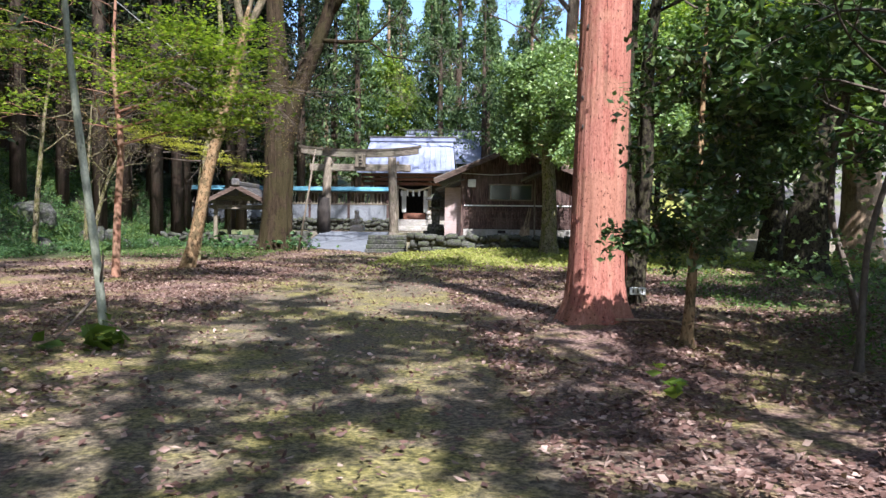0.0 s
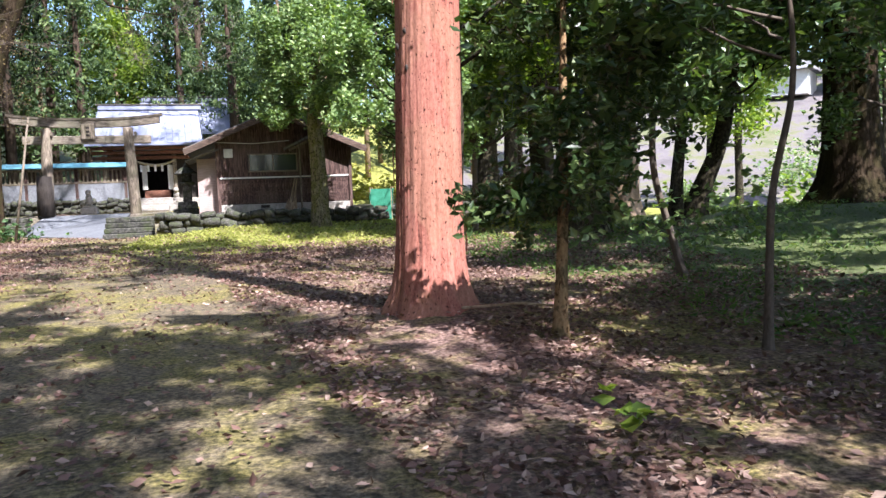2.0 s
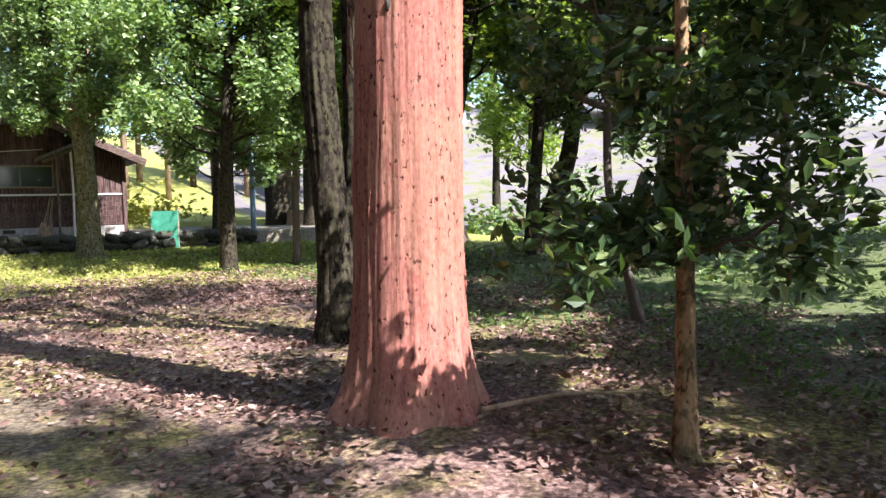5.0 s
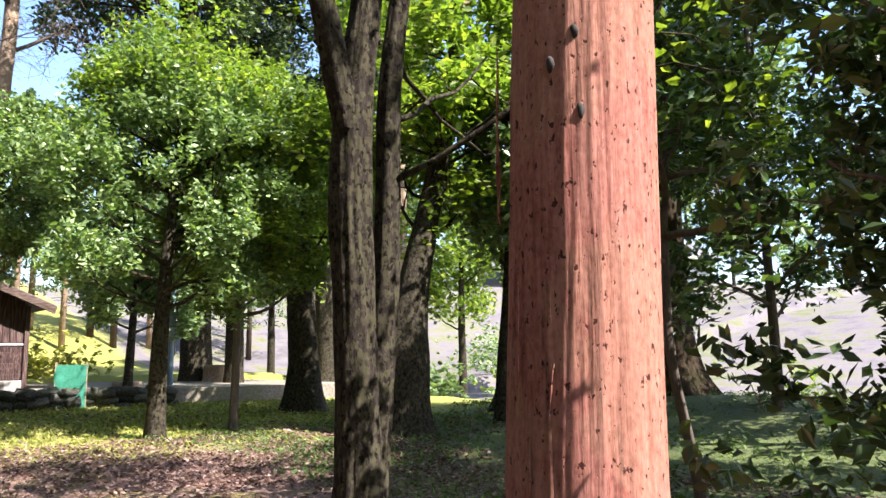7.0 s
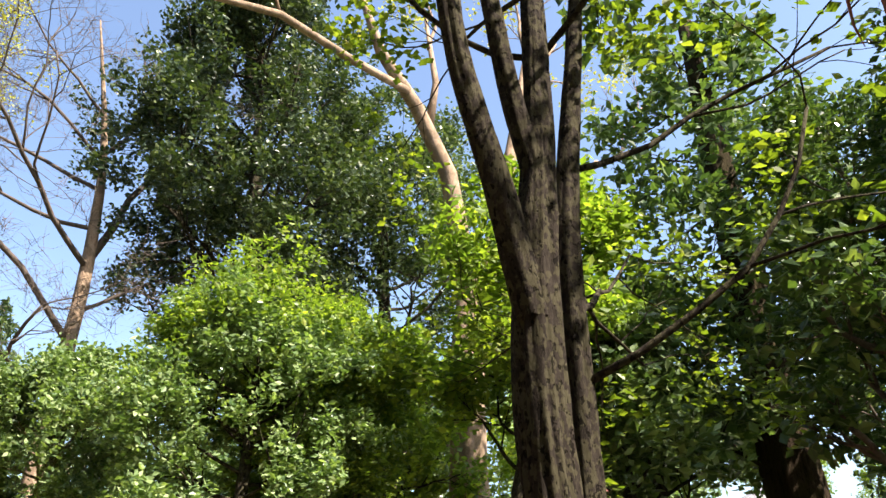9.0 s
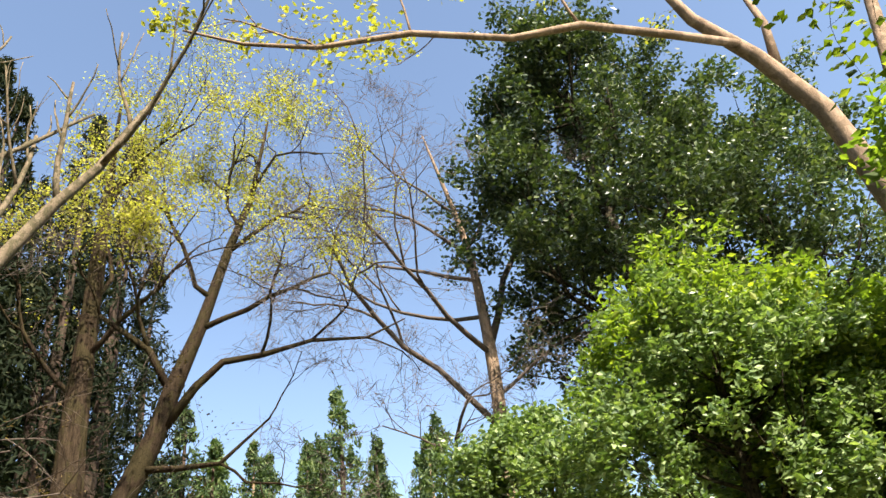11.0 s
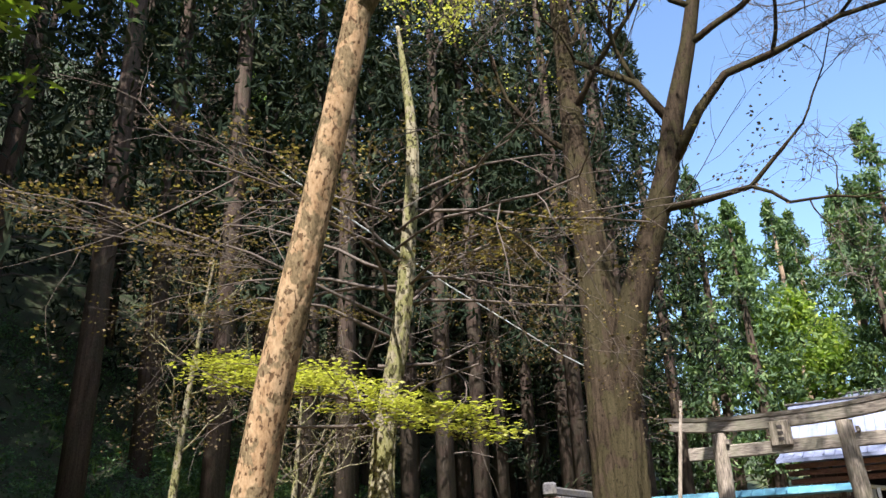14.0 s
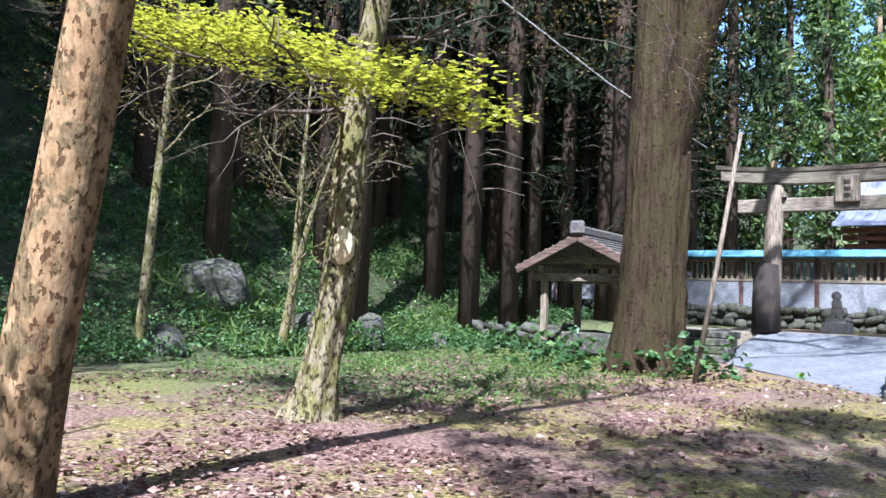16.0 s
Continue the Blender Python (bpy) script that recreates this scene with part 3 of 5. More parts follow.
def broad(name, label, spine, radii, bark, leafmat, z0, z1, reach, n, per, size, seed, levels=2, kids=4, spread_l=0.35, flat=0.3, group="", flare=0.4, up=0.08, seg=24, fine=0.0, limb_r=0.05, flare_h=0.4):
    """A tree with limbs all round between two heights and leaf clumps on their tips."""
    gg = np.random.default_rng(seed)
    t = tree(name, label, spine, radii, bark, group, flare, seg, 44, seed=seed * 0.7, flare_h=flare_h)
    s = np.asarray(spine, float)
    ls, tp = [], []
    for i in range(n):
        z = z0 + (z1 - z0) * (i + gg.random()) / n
        x = np.interp(z, s[:, 2], s[:, 0])
        y = np.interp(z, s[:, 2], s[:, 1])
        a = i * 2.4 + gg.normal() * 0.4
        k = (z - z0) / (z1 - z0)
        shape = math.sqrt(max(0.1, 1 - (1.5 * k - 0.55) ** 2))
        grow((x, y, z), (math.cos(a), math.sin(a), 0.3), 0.62 * reach * shape * (0.8 + 0.4 * gg.random()), limb_r * (1.1 - 0.5 * k), levels, gg, kids, 0.65, up, 0.16, 0.55, ls, tp)
    tp = [p for p in tp if clear_of_cedar(p, 0.9)]
    limbs(t, [q for q in ls if q[1][0] >= fine and all(clear_of_cedar(p, 0.6) for p in q[0])], bark, 4 if fine else 5)
    if per:
        crown(t, leaves(tp, spread_l, per, size, flat, 1.8, gg), leafmat)
    return t


# forked lichen-spotted tree behind the cedar
fork = tree("forked_tree", "dark lichen-spotted tree that forks into steep stems", [(3.5, 14.75, -0.1), (3.42, 14.7, 1.3), (3.3, 14.65, 2.5), (3.2, 14.6, 3.6), (3.3, 14.5, 4.6), (3.45, 14.5, 5.8), (3.9, 14.7, 10), (4.2, 15, 14)], [0.23, 0.19, 0.175, 0.17, 0.15, 0.12, 0.09, 0.04], M_LICHEN, seg=56, steps=90, rough=0.13, seed=5, cracks=0.012)
second = [([(3.62, 14.8, 0.1), (3.72, 14.75, 1.5), (3.75, 14.7, 3), (3.68, 14.6, 4.5), (4.0, 14.5, 6.5), (4.6, 14.4, 10)], [0.15, 0.13, 0.12, 0.11, 0.08, 0.03]),
          ([(3.18, 14.55, 3.7), (2.9, 14.5, 4.7), (2.5, 14.5, 5.9), (2.3, 14.4, 9), (2.1, 14.6, 13)], [0.13, 0.12, 0.1, 0.08, 0.03]),
          ([(3.4, 14.5, 4.6), (3.1, 14.5, 5.8), (2.9, 14.6, 8), (2.95, 14.8, 12)], [0.1, 0.09, 0.07, 0.03])]
for k, (pts, rad) in enumerate(second):
    smooth(part("stem", trunk_mesh(pts, rad, 30, 60, 0.0, 8, 0.13, 6 + k, 0.5, 0.008), M_LICHEN, fork))
second = []
g = np.random.default_rng(31)
tips = []
for a, z, ln in ((-0.9, 3.3, 3.2), (0.0, 3.9, 3.6), (0.7, 4.6, 3.0), (-0.4, 5.2, 3.4), (2.6, 6.5, 2.5), (-1.4, 6.5, 2.8), (1.4, 7.5, 2.6), (0.3, 8.5, 2.5), (3.6, 8.8, 2.2)):
    grow((3.7, 14.65, z), (math.cos(a), math.sin(a), 0.35), ln, 0.035, 2, g, 4, 0.6, -0.02, 0.14, 0.55, second, tips)
limbs(fork, second, M_LICHEN, 7)
crown(fork, leaves(tips, 0.4, 16, 0.085, 0.75, 1.4, g), M_LEAF_MAPLE)

rt = broad("round_tree", "round-crowned evergreen with bright fresh top leaves on a dark trunk", [(5.7, 25.55, -0.1), (5.72, 25.6, 2.0), (5.85, 25.7, 4), (6.1, 25.9, 6.5), (6.2, 26, 8.6)], [0.2, 0.17, 0.14, 0.09, 0.03], M_LICHEN, M_LEAF_BROAD, 2.6, 7.6, 3.3, 30, 44, 0.078, 41, 2, 4, 0.34, 0.45, fine=0.008)
g = np.random.default_rng(141)
top = [(6.3 + 2.7 * math.sqrt(k) * math.cos(a), 26.0 + 2.7 * math.sqrt(k) * math.sin(a), 9.6 - 2.6 * k + g.normal() * 0.35) for k, a in zip(g.random(110), g.random(110) * 6.28)]
part("fresh_growth", leaves(top, 0.42, 44, 0.078, 0.5, 2.0, g), M_LEAF_BRIGHT, rt, "bright yellow-green new leaves on the top")
broad("round_tree", "leafy young tree with vivid yellow-green spring leaves", [(7.6, 25.8, -0.1), (7.7, 25.9, 3), (7.8, 26, 6.5)], [0.1, 0.08, 0.03], M_TWIG, M_LEAF_BRIGHT, 2.5, 7.5, 2.5, 18, 36, 0.085, 42, 2, 4, 0.36, 0.7, fine=0.008)
broad("gnarled_tree", "old gnarled broadleaf with a swollen burled base", [(9.6, 21.9, -0.2), (9.6, 21.9, 1.6), (9.8, 21.9, 3.0), (10.4, 22.0, 5.0), (11.3, 22.2, 8), (11.8, 22.4, 11)], [0.55, 0.55, 0.36, 0.27, 0.2, 0.08], M_LICHEN, M_LEAF_BRIGHT, 4, 11, 3.4, 20, 22, 0.13, 43, 2, 4, 0.5, 0.5, flare=0.7)
broad("dark_trunked_tree", "dark broad-rooted tree with fresh yellow-green leaves", [(11.35, 28.8, -0.2), (11.25, 28.8, 1.5), (11.1, 28.8, 4), (10.9, 28.8, 8)], [0.6, 0.45, 0.4, 0.12], M_LICHEN, M_LEAF_BRIGHT, 4, 8.5, 3.6, 18, 24, 0.13, 44, 2, 4, 0.5, 0.5, flare=0.9)
pale = tree("pale_limbed_tree", "great broadleaf with pale sunlit limbs spreading against the sky", [(14.4, 28.9, -0.2), (14.4, 28.9, 4), (14.5, 28.8, 9.9), (15.0, 28.8, 12.2)], [0.75, 0.6, 0.55, 0.5], M_PALE, flare=0.6, seg=36)
g = np.random.default_rng(45)
lines = [([(14.8, 28.8, 11.5), (14.5, 28.8, 14), (14.1, 28.8, 16.6), (12.6, 28.6, 18.8), (10.9, 28.4, 20.4), (9.5, 28, 23)], [0.4, 0.36, 0.32, 0.26, 0.2, 0.08]),
         ([(12.0, 28.4, 19.2), (9.0, 27, 18.0), (6.4, 27, 18.5), (4.3, 27, 18.0), (1.5, 27, 18.3), (-1.1, 27, 17.8), (-3, 27, 18.0), (-4.6, 27, 18.6)], [0.15, 0.13, 0.12, 0.1, 0.09, 0.07, 0.05, 0.03]),
         ([(15.0, 28.8, 11.8), (16.0, 28.8, 14), (16.9, 28.8, 17), (18.2, 28.8, 22), (19.2, 28.8, 26)], [0.42, 0.34, 0.28, 0.2, 0.08]),
         ([(15.2, 28.8, 12), (17.2, 28.6, 14.2), (18.7, 28.4, 16.5), (20.2, 28.3, 17.5), (21.9, 28.2, 19.8)], [0.36, 0.28, 0.24, 0.18, 0.1]),
         ([(13.2, 28.7, 18.2), (13.6, 28.7, 20.5), (13.2, 28.7, 23.5)], [0.18, 0.13, 0.06])]
tips = []
for st, h, ln, r in (((10.9, 28.4, 20.4), (-0.5, 0, 0.9), 5, 0.12), ((9.6, 28, 22.5), (-0.8, -0.3, 0.4), 5, 0.08), ((13.3, 28.7, 22), (0.3, 0, 1), 4, 0.08), ((18.2, 28.8, 22), (0.6, 0, 0.8), 5, 0.12), ((18.8, 28.8, 24.5), (-0.3, 0.1, 1), 4, 0.09), ((21.5, 28.2, 19.3), (0.8, 0, 0.5), 5, 0.1), ((6.4, 27, 18.5), (-0.3, -0.2, 0.8), 3, 0.05), ((4.3, 27, 18.0), (-0.8, 0.2, 0.3), 4, 0.05), ((1.5, 27, 18.3), (-0.5, 0.2, 0.8), 3, 0.04), ((-1.1, 27, 17.8), (-0.4, 0.2, 0.9), 3, 0.04)):
    grow(st, h, ln, r, 3, g, 3, 0.6, 0.04, 0.16, 0.6, lines, tips)
limbs(pale, lines, M_PALE, 8)
crown(pale, leaves(tips, 0.45, 7, 0.12, 0.5, 1.6, g), M_LEAF_YELLOW)
broad("slim_tree", "slim grey tree leaning over the bank", [(11.6, 20.9, -0.1), (11.75, 21, 1.5), (12.0, 21, 3.5), (12.1, 21, 7)], [0.24, 0.16, 0.14, 0.06], M_LICHEN, M_LEAF_BROAD, 3.2, 7.5, 2.4, 14, 18, 0.13, 46, 2, 4, 0.45, 0.4)
broad("leaning_tree", "leaning grey tree with a knotted base", [(13.0, 22.3, 0.1), (13.2, 22.2, 1.0), (13.8, 22.0, 2.4), (14.2, 21.8, 5), (14.3, 21.8, 8)], [0.42, 0.3, 0.24, 0.16, 0.06], M_LICHEN, M_LEAF_BROAD, 3.5, 8.5, 2.8, 14, 18, 0.13, 47, 2, 4, 0.5, 0.4)
broad("slim_tree", "slim curved sapling with sparse dark leaves", [(6.98, 13.4, -0.05), (6.75, 13.4, 0.7), (6.45, 13.4, 1.6), (6.5, 13.45, 2.7), (6.8, 13.5, 4.6)], [0.07, 0.055, 0.05, 0.045, 0.02], M_TWIG, M_LEAF_DARK, 2.4, 5, 1.5, 12, 16, 0.08, 48, 2, 3, 0.35, 0.4, flare_h=0.12)
# trunk takes the shade-darkened bark, since the sun reaches it here
big = broad("cedar_tree", "massive dark cedar with spreading roots on the bank", [(16.3, 19.8, 0.3), (16.3, 19.8, 1.5), (16.2, 19.8, 6), (16.2, 19.8, 18)], [0.78, 0.68, 0.6, 0.2], M_GINKGO, M_LEAF_CEDAR, 4.2, 17, 4.2, 34, 26, 0.17, 49, 1, 5, 0.8, 0.4, flare=0.9, up=-0.02, seg=48, flare_h=0.8)
# the last five stand out of view, added to shade foreground and bank
for (x, y, h, sd) in ((9.5, 9.5, 10.5, 51), (12.2, 12.5, 11.5, 52), (8.4, 6.2, 6.0, 53), (14.2, 16.0, 11.0, 54), (7.4, 1.0, 6.5, 151), (10.6, 3.2, 7.0, 152), (17.5, 9.5, 12.0, 153), (20.5, 13.0, 12.5, 154), (7.2, 3.6, 6.5, 155)):
    broad("evergreen_tree", "dense dark evergreen with leaves hanging over the bank", [(x, y, -0.05), (x + 0.1, y, 1.5), (x + 0.1, y + 0.2, h)], [0.13, 0.1, 0.03], M_TWIG, M_LEAF_DARK, 2.3, h, 2.9, 28, 23, 0.09, sd, 2, 4, 0.42, 0.45, "dark evergreens on the bank", fine=0.012)
broad("ivy_clad_tree", "ivy-clad broadleaf standing before the wooden shed", [(3.35, 30.9, 0.1), (3.35, 30.9, 2.5), (3.25, 30.9, 4.2), (3.4, 31, 6.5), (3.5, 31, 8)], [0.32, 0.27, 0.24, 0.15, 0.05], M_MOSS, M_LEAF_BROAD, 3.6, 7.8, 2.3, 24, 40, 0.08, 55, 2, 4, 0.42, 0.4, fine=0.008)
broad("young_evergreen", "young evergreen with fresh green leaves near the lawn", [(8.6, 36, 0.2), (8.7, 36, 3), (8.8, 36, 6)], [0.16, 0.12, 0.04], M_LICHEN, M_LEAF_BROAD, 2.4, 6.6, 2.5, 16, 26, 0.14, 56, 2, 4, 0.5, 0.4)
broad("young_evergreen", "tall leafy broadleaf behind the lawn", [(13.5, 38, 0.2), (13.5, 38, 4), (13.6, 38, 11)], [0.4, 0.32, 0.1], M_LICHEN, M_LEAF_BRIGHT, 3.5, 12, 4.2, 22, 26, 0.16, 57, 2, 4, 0.7, 0.4)

# the tall dark evergreen and the bare pale tree that stand against the sky
broad("tall_evergreen", "towering dark evergreen against the sky", [(13.6, 42, 0.2), (13.4, 42, 10), (12.4, 42, 20), (11.8, 41.5, 30)], [0.7, 0.55, 0.4, 0.12], M_LICHEN, M_LEAF_TALL, 11, 31, 9.0, 46, 52, 0.15, 58, 2, 4, 0.8, 0.4, limb_r=0.14, fine=0.02)
broad("tall_evergreen", "broad dark evergreen against the sky", [(21, 43, 0.2), (21, 43, 10), (20.5, 43, 27)], [0.6, 0.5, 0.12], M_LICHEN, M_LEAF_TALL, 9, 28, 9.0, 36, 40, 0.16, 59, 2, 4, 0.85, 0.4, limb_r=0.14, fine=0.02)
g = np.random.default_rng(61)
bare = tree("bare_tree", "leafless pale-barked tree with long bent branches", [(5.2, 43.6, 0.6), (5.2, 43.6, 7), (5.5, 43.6, 12), (5.7, 43.6, 16.4), (5.5, 43.6, 22.5), (4.0, 43.6, 30)], [0.42, 0.36, 0.32, 0.28, 0.17, 0.04], M_PALE, rough=0.05)
lines, tips = [], []
for z, h, ln, r in ((10.5, (-1, -0.3, 0.25), 6, 0.12), (13, (-1, -0.1, 0.3), 11, 0.16), (14.5, (1, 0.2, 0.5), 5, 0.1), (16.5, (-0.9, -0.3, 0.45), 9, 0.14), (17, (0.3, 0.1, 1), 12, 0.2), (18.5, (-1, 0, 0.25), 8, 0.11), (20.5, (-1, 0.2, 0.3), 8, 0.11), (22, (-0.9, -0.3, 0.6), 7, 0.1), (22.5, (0.4, 0, 1), 7, 0.1), (24.5, (-0.9, 0, 0.5), 6, 0.08)):
    grow((float(np.interp(z, [7, 12, 16.4, 22.5, 30], [5.2, 5.5, 5.7, 5.5, 4.0])), 43.6, z), h, ln, r, 3, g, 4, 0.6, 0.02, 0.2, 0.5, lines, tips)
limbs(bare, lines, M_TWIG, 5)
tagged(part("twig_spray", fine_twigs(tips, 3, 1.0, 0.01, g), M_TWIG, bare), kind="stuff")

# the twin-stemmed ginkgo by the shrine steps
g = np.random.default_rng(62)
ginkgo = tree("ginkgo_tree", "huge furrowed tree whose trunk splits into two dark stems", [(-8.95, 35.5, -0.1), (-8.85, 35.5, 2), (-8.75, 35.5, 4.5), (-8.85, 35.7, 7), (-9.2, 36.2, 11.6), (-9.7, 37.4, 19), (-9.9, 37.8, 27)], [0.72, 0.66, 0.66, 0.5, 0.38, 0.26, 0.05], M_GINKGO, flare=0.35, seg=110, steps=110, rough=0.07, seed=9.3, ridges=12, cracks=0.03)
lines = [([(-8.85, 35.45, 2.4), (-8.7, 35.4, 3.8), (-8.35, 35.35, 5.4), (-7.9, 35.3, 7.2), (-7.25, 35.4, 8.9), (-6.6, 35.5, 10.6), (-6.2, 35.5, 12.1), (-5.5, 35.6, 14.3), (-4.7, 35.8, 17.6), (-4.0, 36, 20), (-3.4, 36, 24)], [0.3, 0.42, 0.44, 0.41, 0.36, 0.32, 0.29, 0.22, 0.16, 0.11, 0.04]),
         ([(-6.3, 35.5, 11.0), (-5.5, 35.5, 12.2), (-4.7, 35.5, 13.0), (-3.5, 35.5, 13.15), (-1.9, 35.4, 13.5), (-0.1, 35.3, 13.4), (1.2, 35.3, 14)], [0.16, 0.14, 0.12, 0.1, 0.07, 0.05, 0.02]),
         ([(-6.9, 35.4, 9.7), (-5.8, 35.3, 9.6), (-4.6, 35.2, 9.6), (-3.2, 35.1, 10.8)], [0.12, 0.1, 0.07, 0.03]),
         ([(-6.3, 35.5, 12.2), (-7.0, 35.4, 13.6), (-8.6, 35.3, 14.9)], [0.15, 0.12, 0.07])]
tips = []
for s0, h, ln, r in (((-3.5, 35.5, 13.15), (0.6, 0.2, 0.9), 3.5, 0.06), ((-1.9, 35.4, 13.5), (0.7, -0.3, 0.7), 3.5, 0.05), ((-0.1, 35.3, 13.4), (0.9, 0.2, -0.3), 3, 0.035), ((-4.6, 35.2, 9.6), (0.9, -0.2, -0.25), 3, 0.05), ((-3.2, 35.1, 10.8), (0.5, 0, 0.9), 2.5, 0.03), ((-5.5, 35.6, 14.3), (0.7, -0.2, 0.8), 5, 0.11), ((-5.2, 35.6, 15.5), (-0.7, -0.1, 0.8), 4.5, 0.1), ((-4.7, 35.8, 17.5), (0.9, 0.2, 0.6), 5, 0.1), ((-4.4, 35.8, 18.6), (-0.6, 0.2, 1), 4, 0.08), ((-4.0, 36, 20), (0.5, -0.2, 1), 4, 0.07), ((-3.8, 36, 21.5), (-0.4, -0.2, 1), 3, 0.05),
                     ((-7.0, 35.4, 13.6), (-0.2, 0, 1), 3.5, 0.08), ((-8.6, 35.3, 14.9), (-0.6, -0.1, 0.8), 3, 0.05), ((-9.3, 36.4, 12.5), (-0.8, -0.3, 0.6), 5, 0.1), ((-9.4, 36.6, 14), (0.6, -0.2, 0.8), 5, 0.11), ((-9.6, 37, 16.5), (0.5, 0.2, 0.9), 6, 0.11), ((-9.7, 37.3, 18.5), (-0.7, 0.2, 0.8), 5, 0.1), ((-9.7, 37.5, 21), (0.6, -0.3, 0.8), 5, 0.09)):
    grow(s0, h, ln, r, 3, g, 4, 0.65, 0.05, 0.26, 0.55, lines, tips)
limbs(ginkgo, lines, M_GINKGO, 5)
high = [p for p in tips if p[2] > 17]
tagged(part("twig_spray", fine_twigs(tips, 2, 0.9, 0.009, g), M_TWIG, ginkgo), kind="stuff")
crown(ginkgo, leaves(high, 0.55, 16, 0.075, 0.3, 1.4, g), M_LEAF_YELLOW, "scattered small yellow-green buds")

# leaning mottled tree and mossy tree
g = np.random.default_rng(63)
spot = tree("mottled_tree", "leaning tree with mottled orange and grey bark", [(-7.85, 22.2, -0.1), (-7.6, 22.2, 0.75), (-7.35, 22.2, 2.0), (-7.15, 22.2, 3.0), (-6.75, 22.15, 4.3), (-6.2, 22.1, 6.2), (-6.05, 22.1, 7.0), (-5.98, 22.1, 7.5)], [0.21, 0.19, 0.175, 0.165, 0.15, 0.135, 0.12, 0.03], M_SPOT, flare=0.3, seg=36, steps=60, rough=0.05, seed=2)
lines, tips = [], []
for s, h, ln, r in (((-6.12, 22.1, 6.6), (0.33, 0, 1), 6.1, 0.125), ((-6.12, 22.1, 6.6), (-0.16, 0, 1), 5.6, 0.115), ((-6.0, 22.1, 7.2), (0.1, 0.3, 1), 4, 0.07)):
    grow(s, h, ln, r, 2, g, 3, 0.5, 0.08, 0.08, 0.5, lines, tips)
limbs(spot, lines, M_SPOT_GREY, 7)
moss = tree("mossy_tree", "slender mossy tree with a torn cream patch on its trunk", [(-9.2, 26.0, -0.1), (-9.05, 26, 0.6), (-8.8, 26, 1.75), (-8.74, 26, 3.3), (-8.4, 26, 4.6), (-8.1, 26, 7.6), (-8.4, 26, 10)], [0.24, 0.2, 0.18, 0.155, 0.125, 0.095, 0.03], M_MOSS, flare=0.75, seg=40, steps=80, rough=0.12, seed=4, flare_h=0.22)
bm = bmesh.new()
bmesh.ops.create_icosphere(bm, subdivisions=3, radius=1)
for v in bm.verts:
    v.co *= 1 + 0.25 * noise.noise(v.co * 2.5)
bm.transform(Matrix.Translation((-8.72, 25.92, 1.9)) @ Matrix.Diagonal((0.115, 0.115, 0.23, 1)))
smooth(part("torn_patch", bm, M_CUT, moss, "torn cream bare wood"))
lines, tips = [], []
for z, a, ln in ((3.4, 2.8, 2.6), (3.5, -0.2, 2.4), (3.3, -1.2, 2.0), (3.7, 3.9, 1.8), (4.2, 0.6, 1.6)):
    grow((-8.8, 25.95, z), (math.cos(a), math.sin(a), 0.12), ln, 0.03, 2, g, 4, 0.6, -0.01, 0.12, 0.55, lines, tips)
limbs(moss, lines, M_TWIG, 4)
spray = [(x + g.normal() * 0.16, 24.9 + g.normal() * 0.35, float(np.interp(x, [-11.6, -9.7, -8.4, -7.7, -6.8, -6.4], [4.4, 4.05, 3.62, 3.35, 3.05, 2.98])) + g.normal() * 0.11) for x in np.linspace(-11.2, -6.5, 110)]
crown(moss, leaves(spray, (np.ones((110, 3)) * np.array([0.34, 0.5, 0.045])), 44, 0.052, 0.93, 1.5, g), M_LEAF_YELLOW, "level spray of yellow-green spring leaves")
lines = []
tips = []
for i in range(16):
    z = g.uniform(4.2, 7.5)
    a = g.random() * 6.28
    grow((-8.5, 26, z), (math.cos(a), math.sin(a), 0.2), g.uniform(2, 4), 0.03, 2, g, 4, 0.6, -0.02, 0.14, 0.55, lines, tips)
smooth(part("twig_work", tubes(lines, 4), M_TWIG, moss))
tips = [p for p in tips if p[2] < 6.6]
tiers, arms = [], []
for p0, p1, n, w in (((-8.5, 26, 4.8), (-12.6, 21.6, 6.5), 60, 0.5), ((-8.5, 26, 5.0), (-6.1, 27.2, 6.1), 40, 0.4), ((-8.6, 26, 4.6), (-10.6, 24.2, 4.9), 30, 0.35), ((-8.3, 26, 5.6), (-9.8, 23.6, 7.2), 26, 0.4), ((-8.3, 26, 5.3), (-5.9, 25.6, 5.4), 30, 0.35)):
    p0, p1 = np.array(p0), np.array(p1)
    bow = np.array((0, 0, 0.35))
    arms.append(([p0, p0 * 0.65 + p1 * 0.35 + bow, p0 * 0.3 + p1 * 0.7 + bow, p1], [0.035, 0.025, 0.016, 0.005]))
    for i in range(n):
        k = g.uniform(0.35, 1.05)
        c = p0 + (p1 - p0) * k + bow * (1 - k) + g.normal(size=3) * np.array((w, w, 0.08))
        tiers.append(c)
        arms.append(([p0 + (p1 - p0) * (k - 0.12) + bow * (1 - k), c], [0.008, 0.003]))
smooth(part("tier_branch", tubes(arms, 4), M_TWIG, moss))
part("dry_leaves", join_leaves(leaves(tips, 0.25, 12, 0.034, 0.6, 1.4, g), leaves(tiers, np.ones((len(tiers), 3)) * np.array((0.28, 0.28, 0.05)), 26, 0.04, 0.8, 1.5, g)), M_LEAF_DRY, moss, "tiers of dry tan leaves")

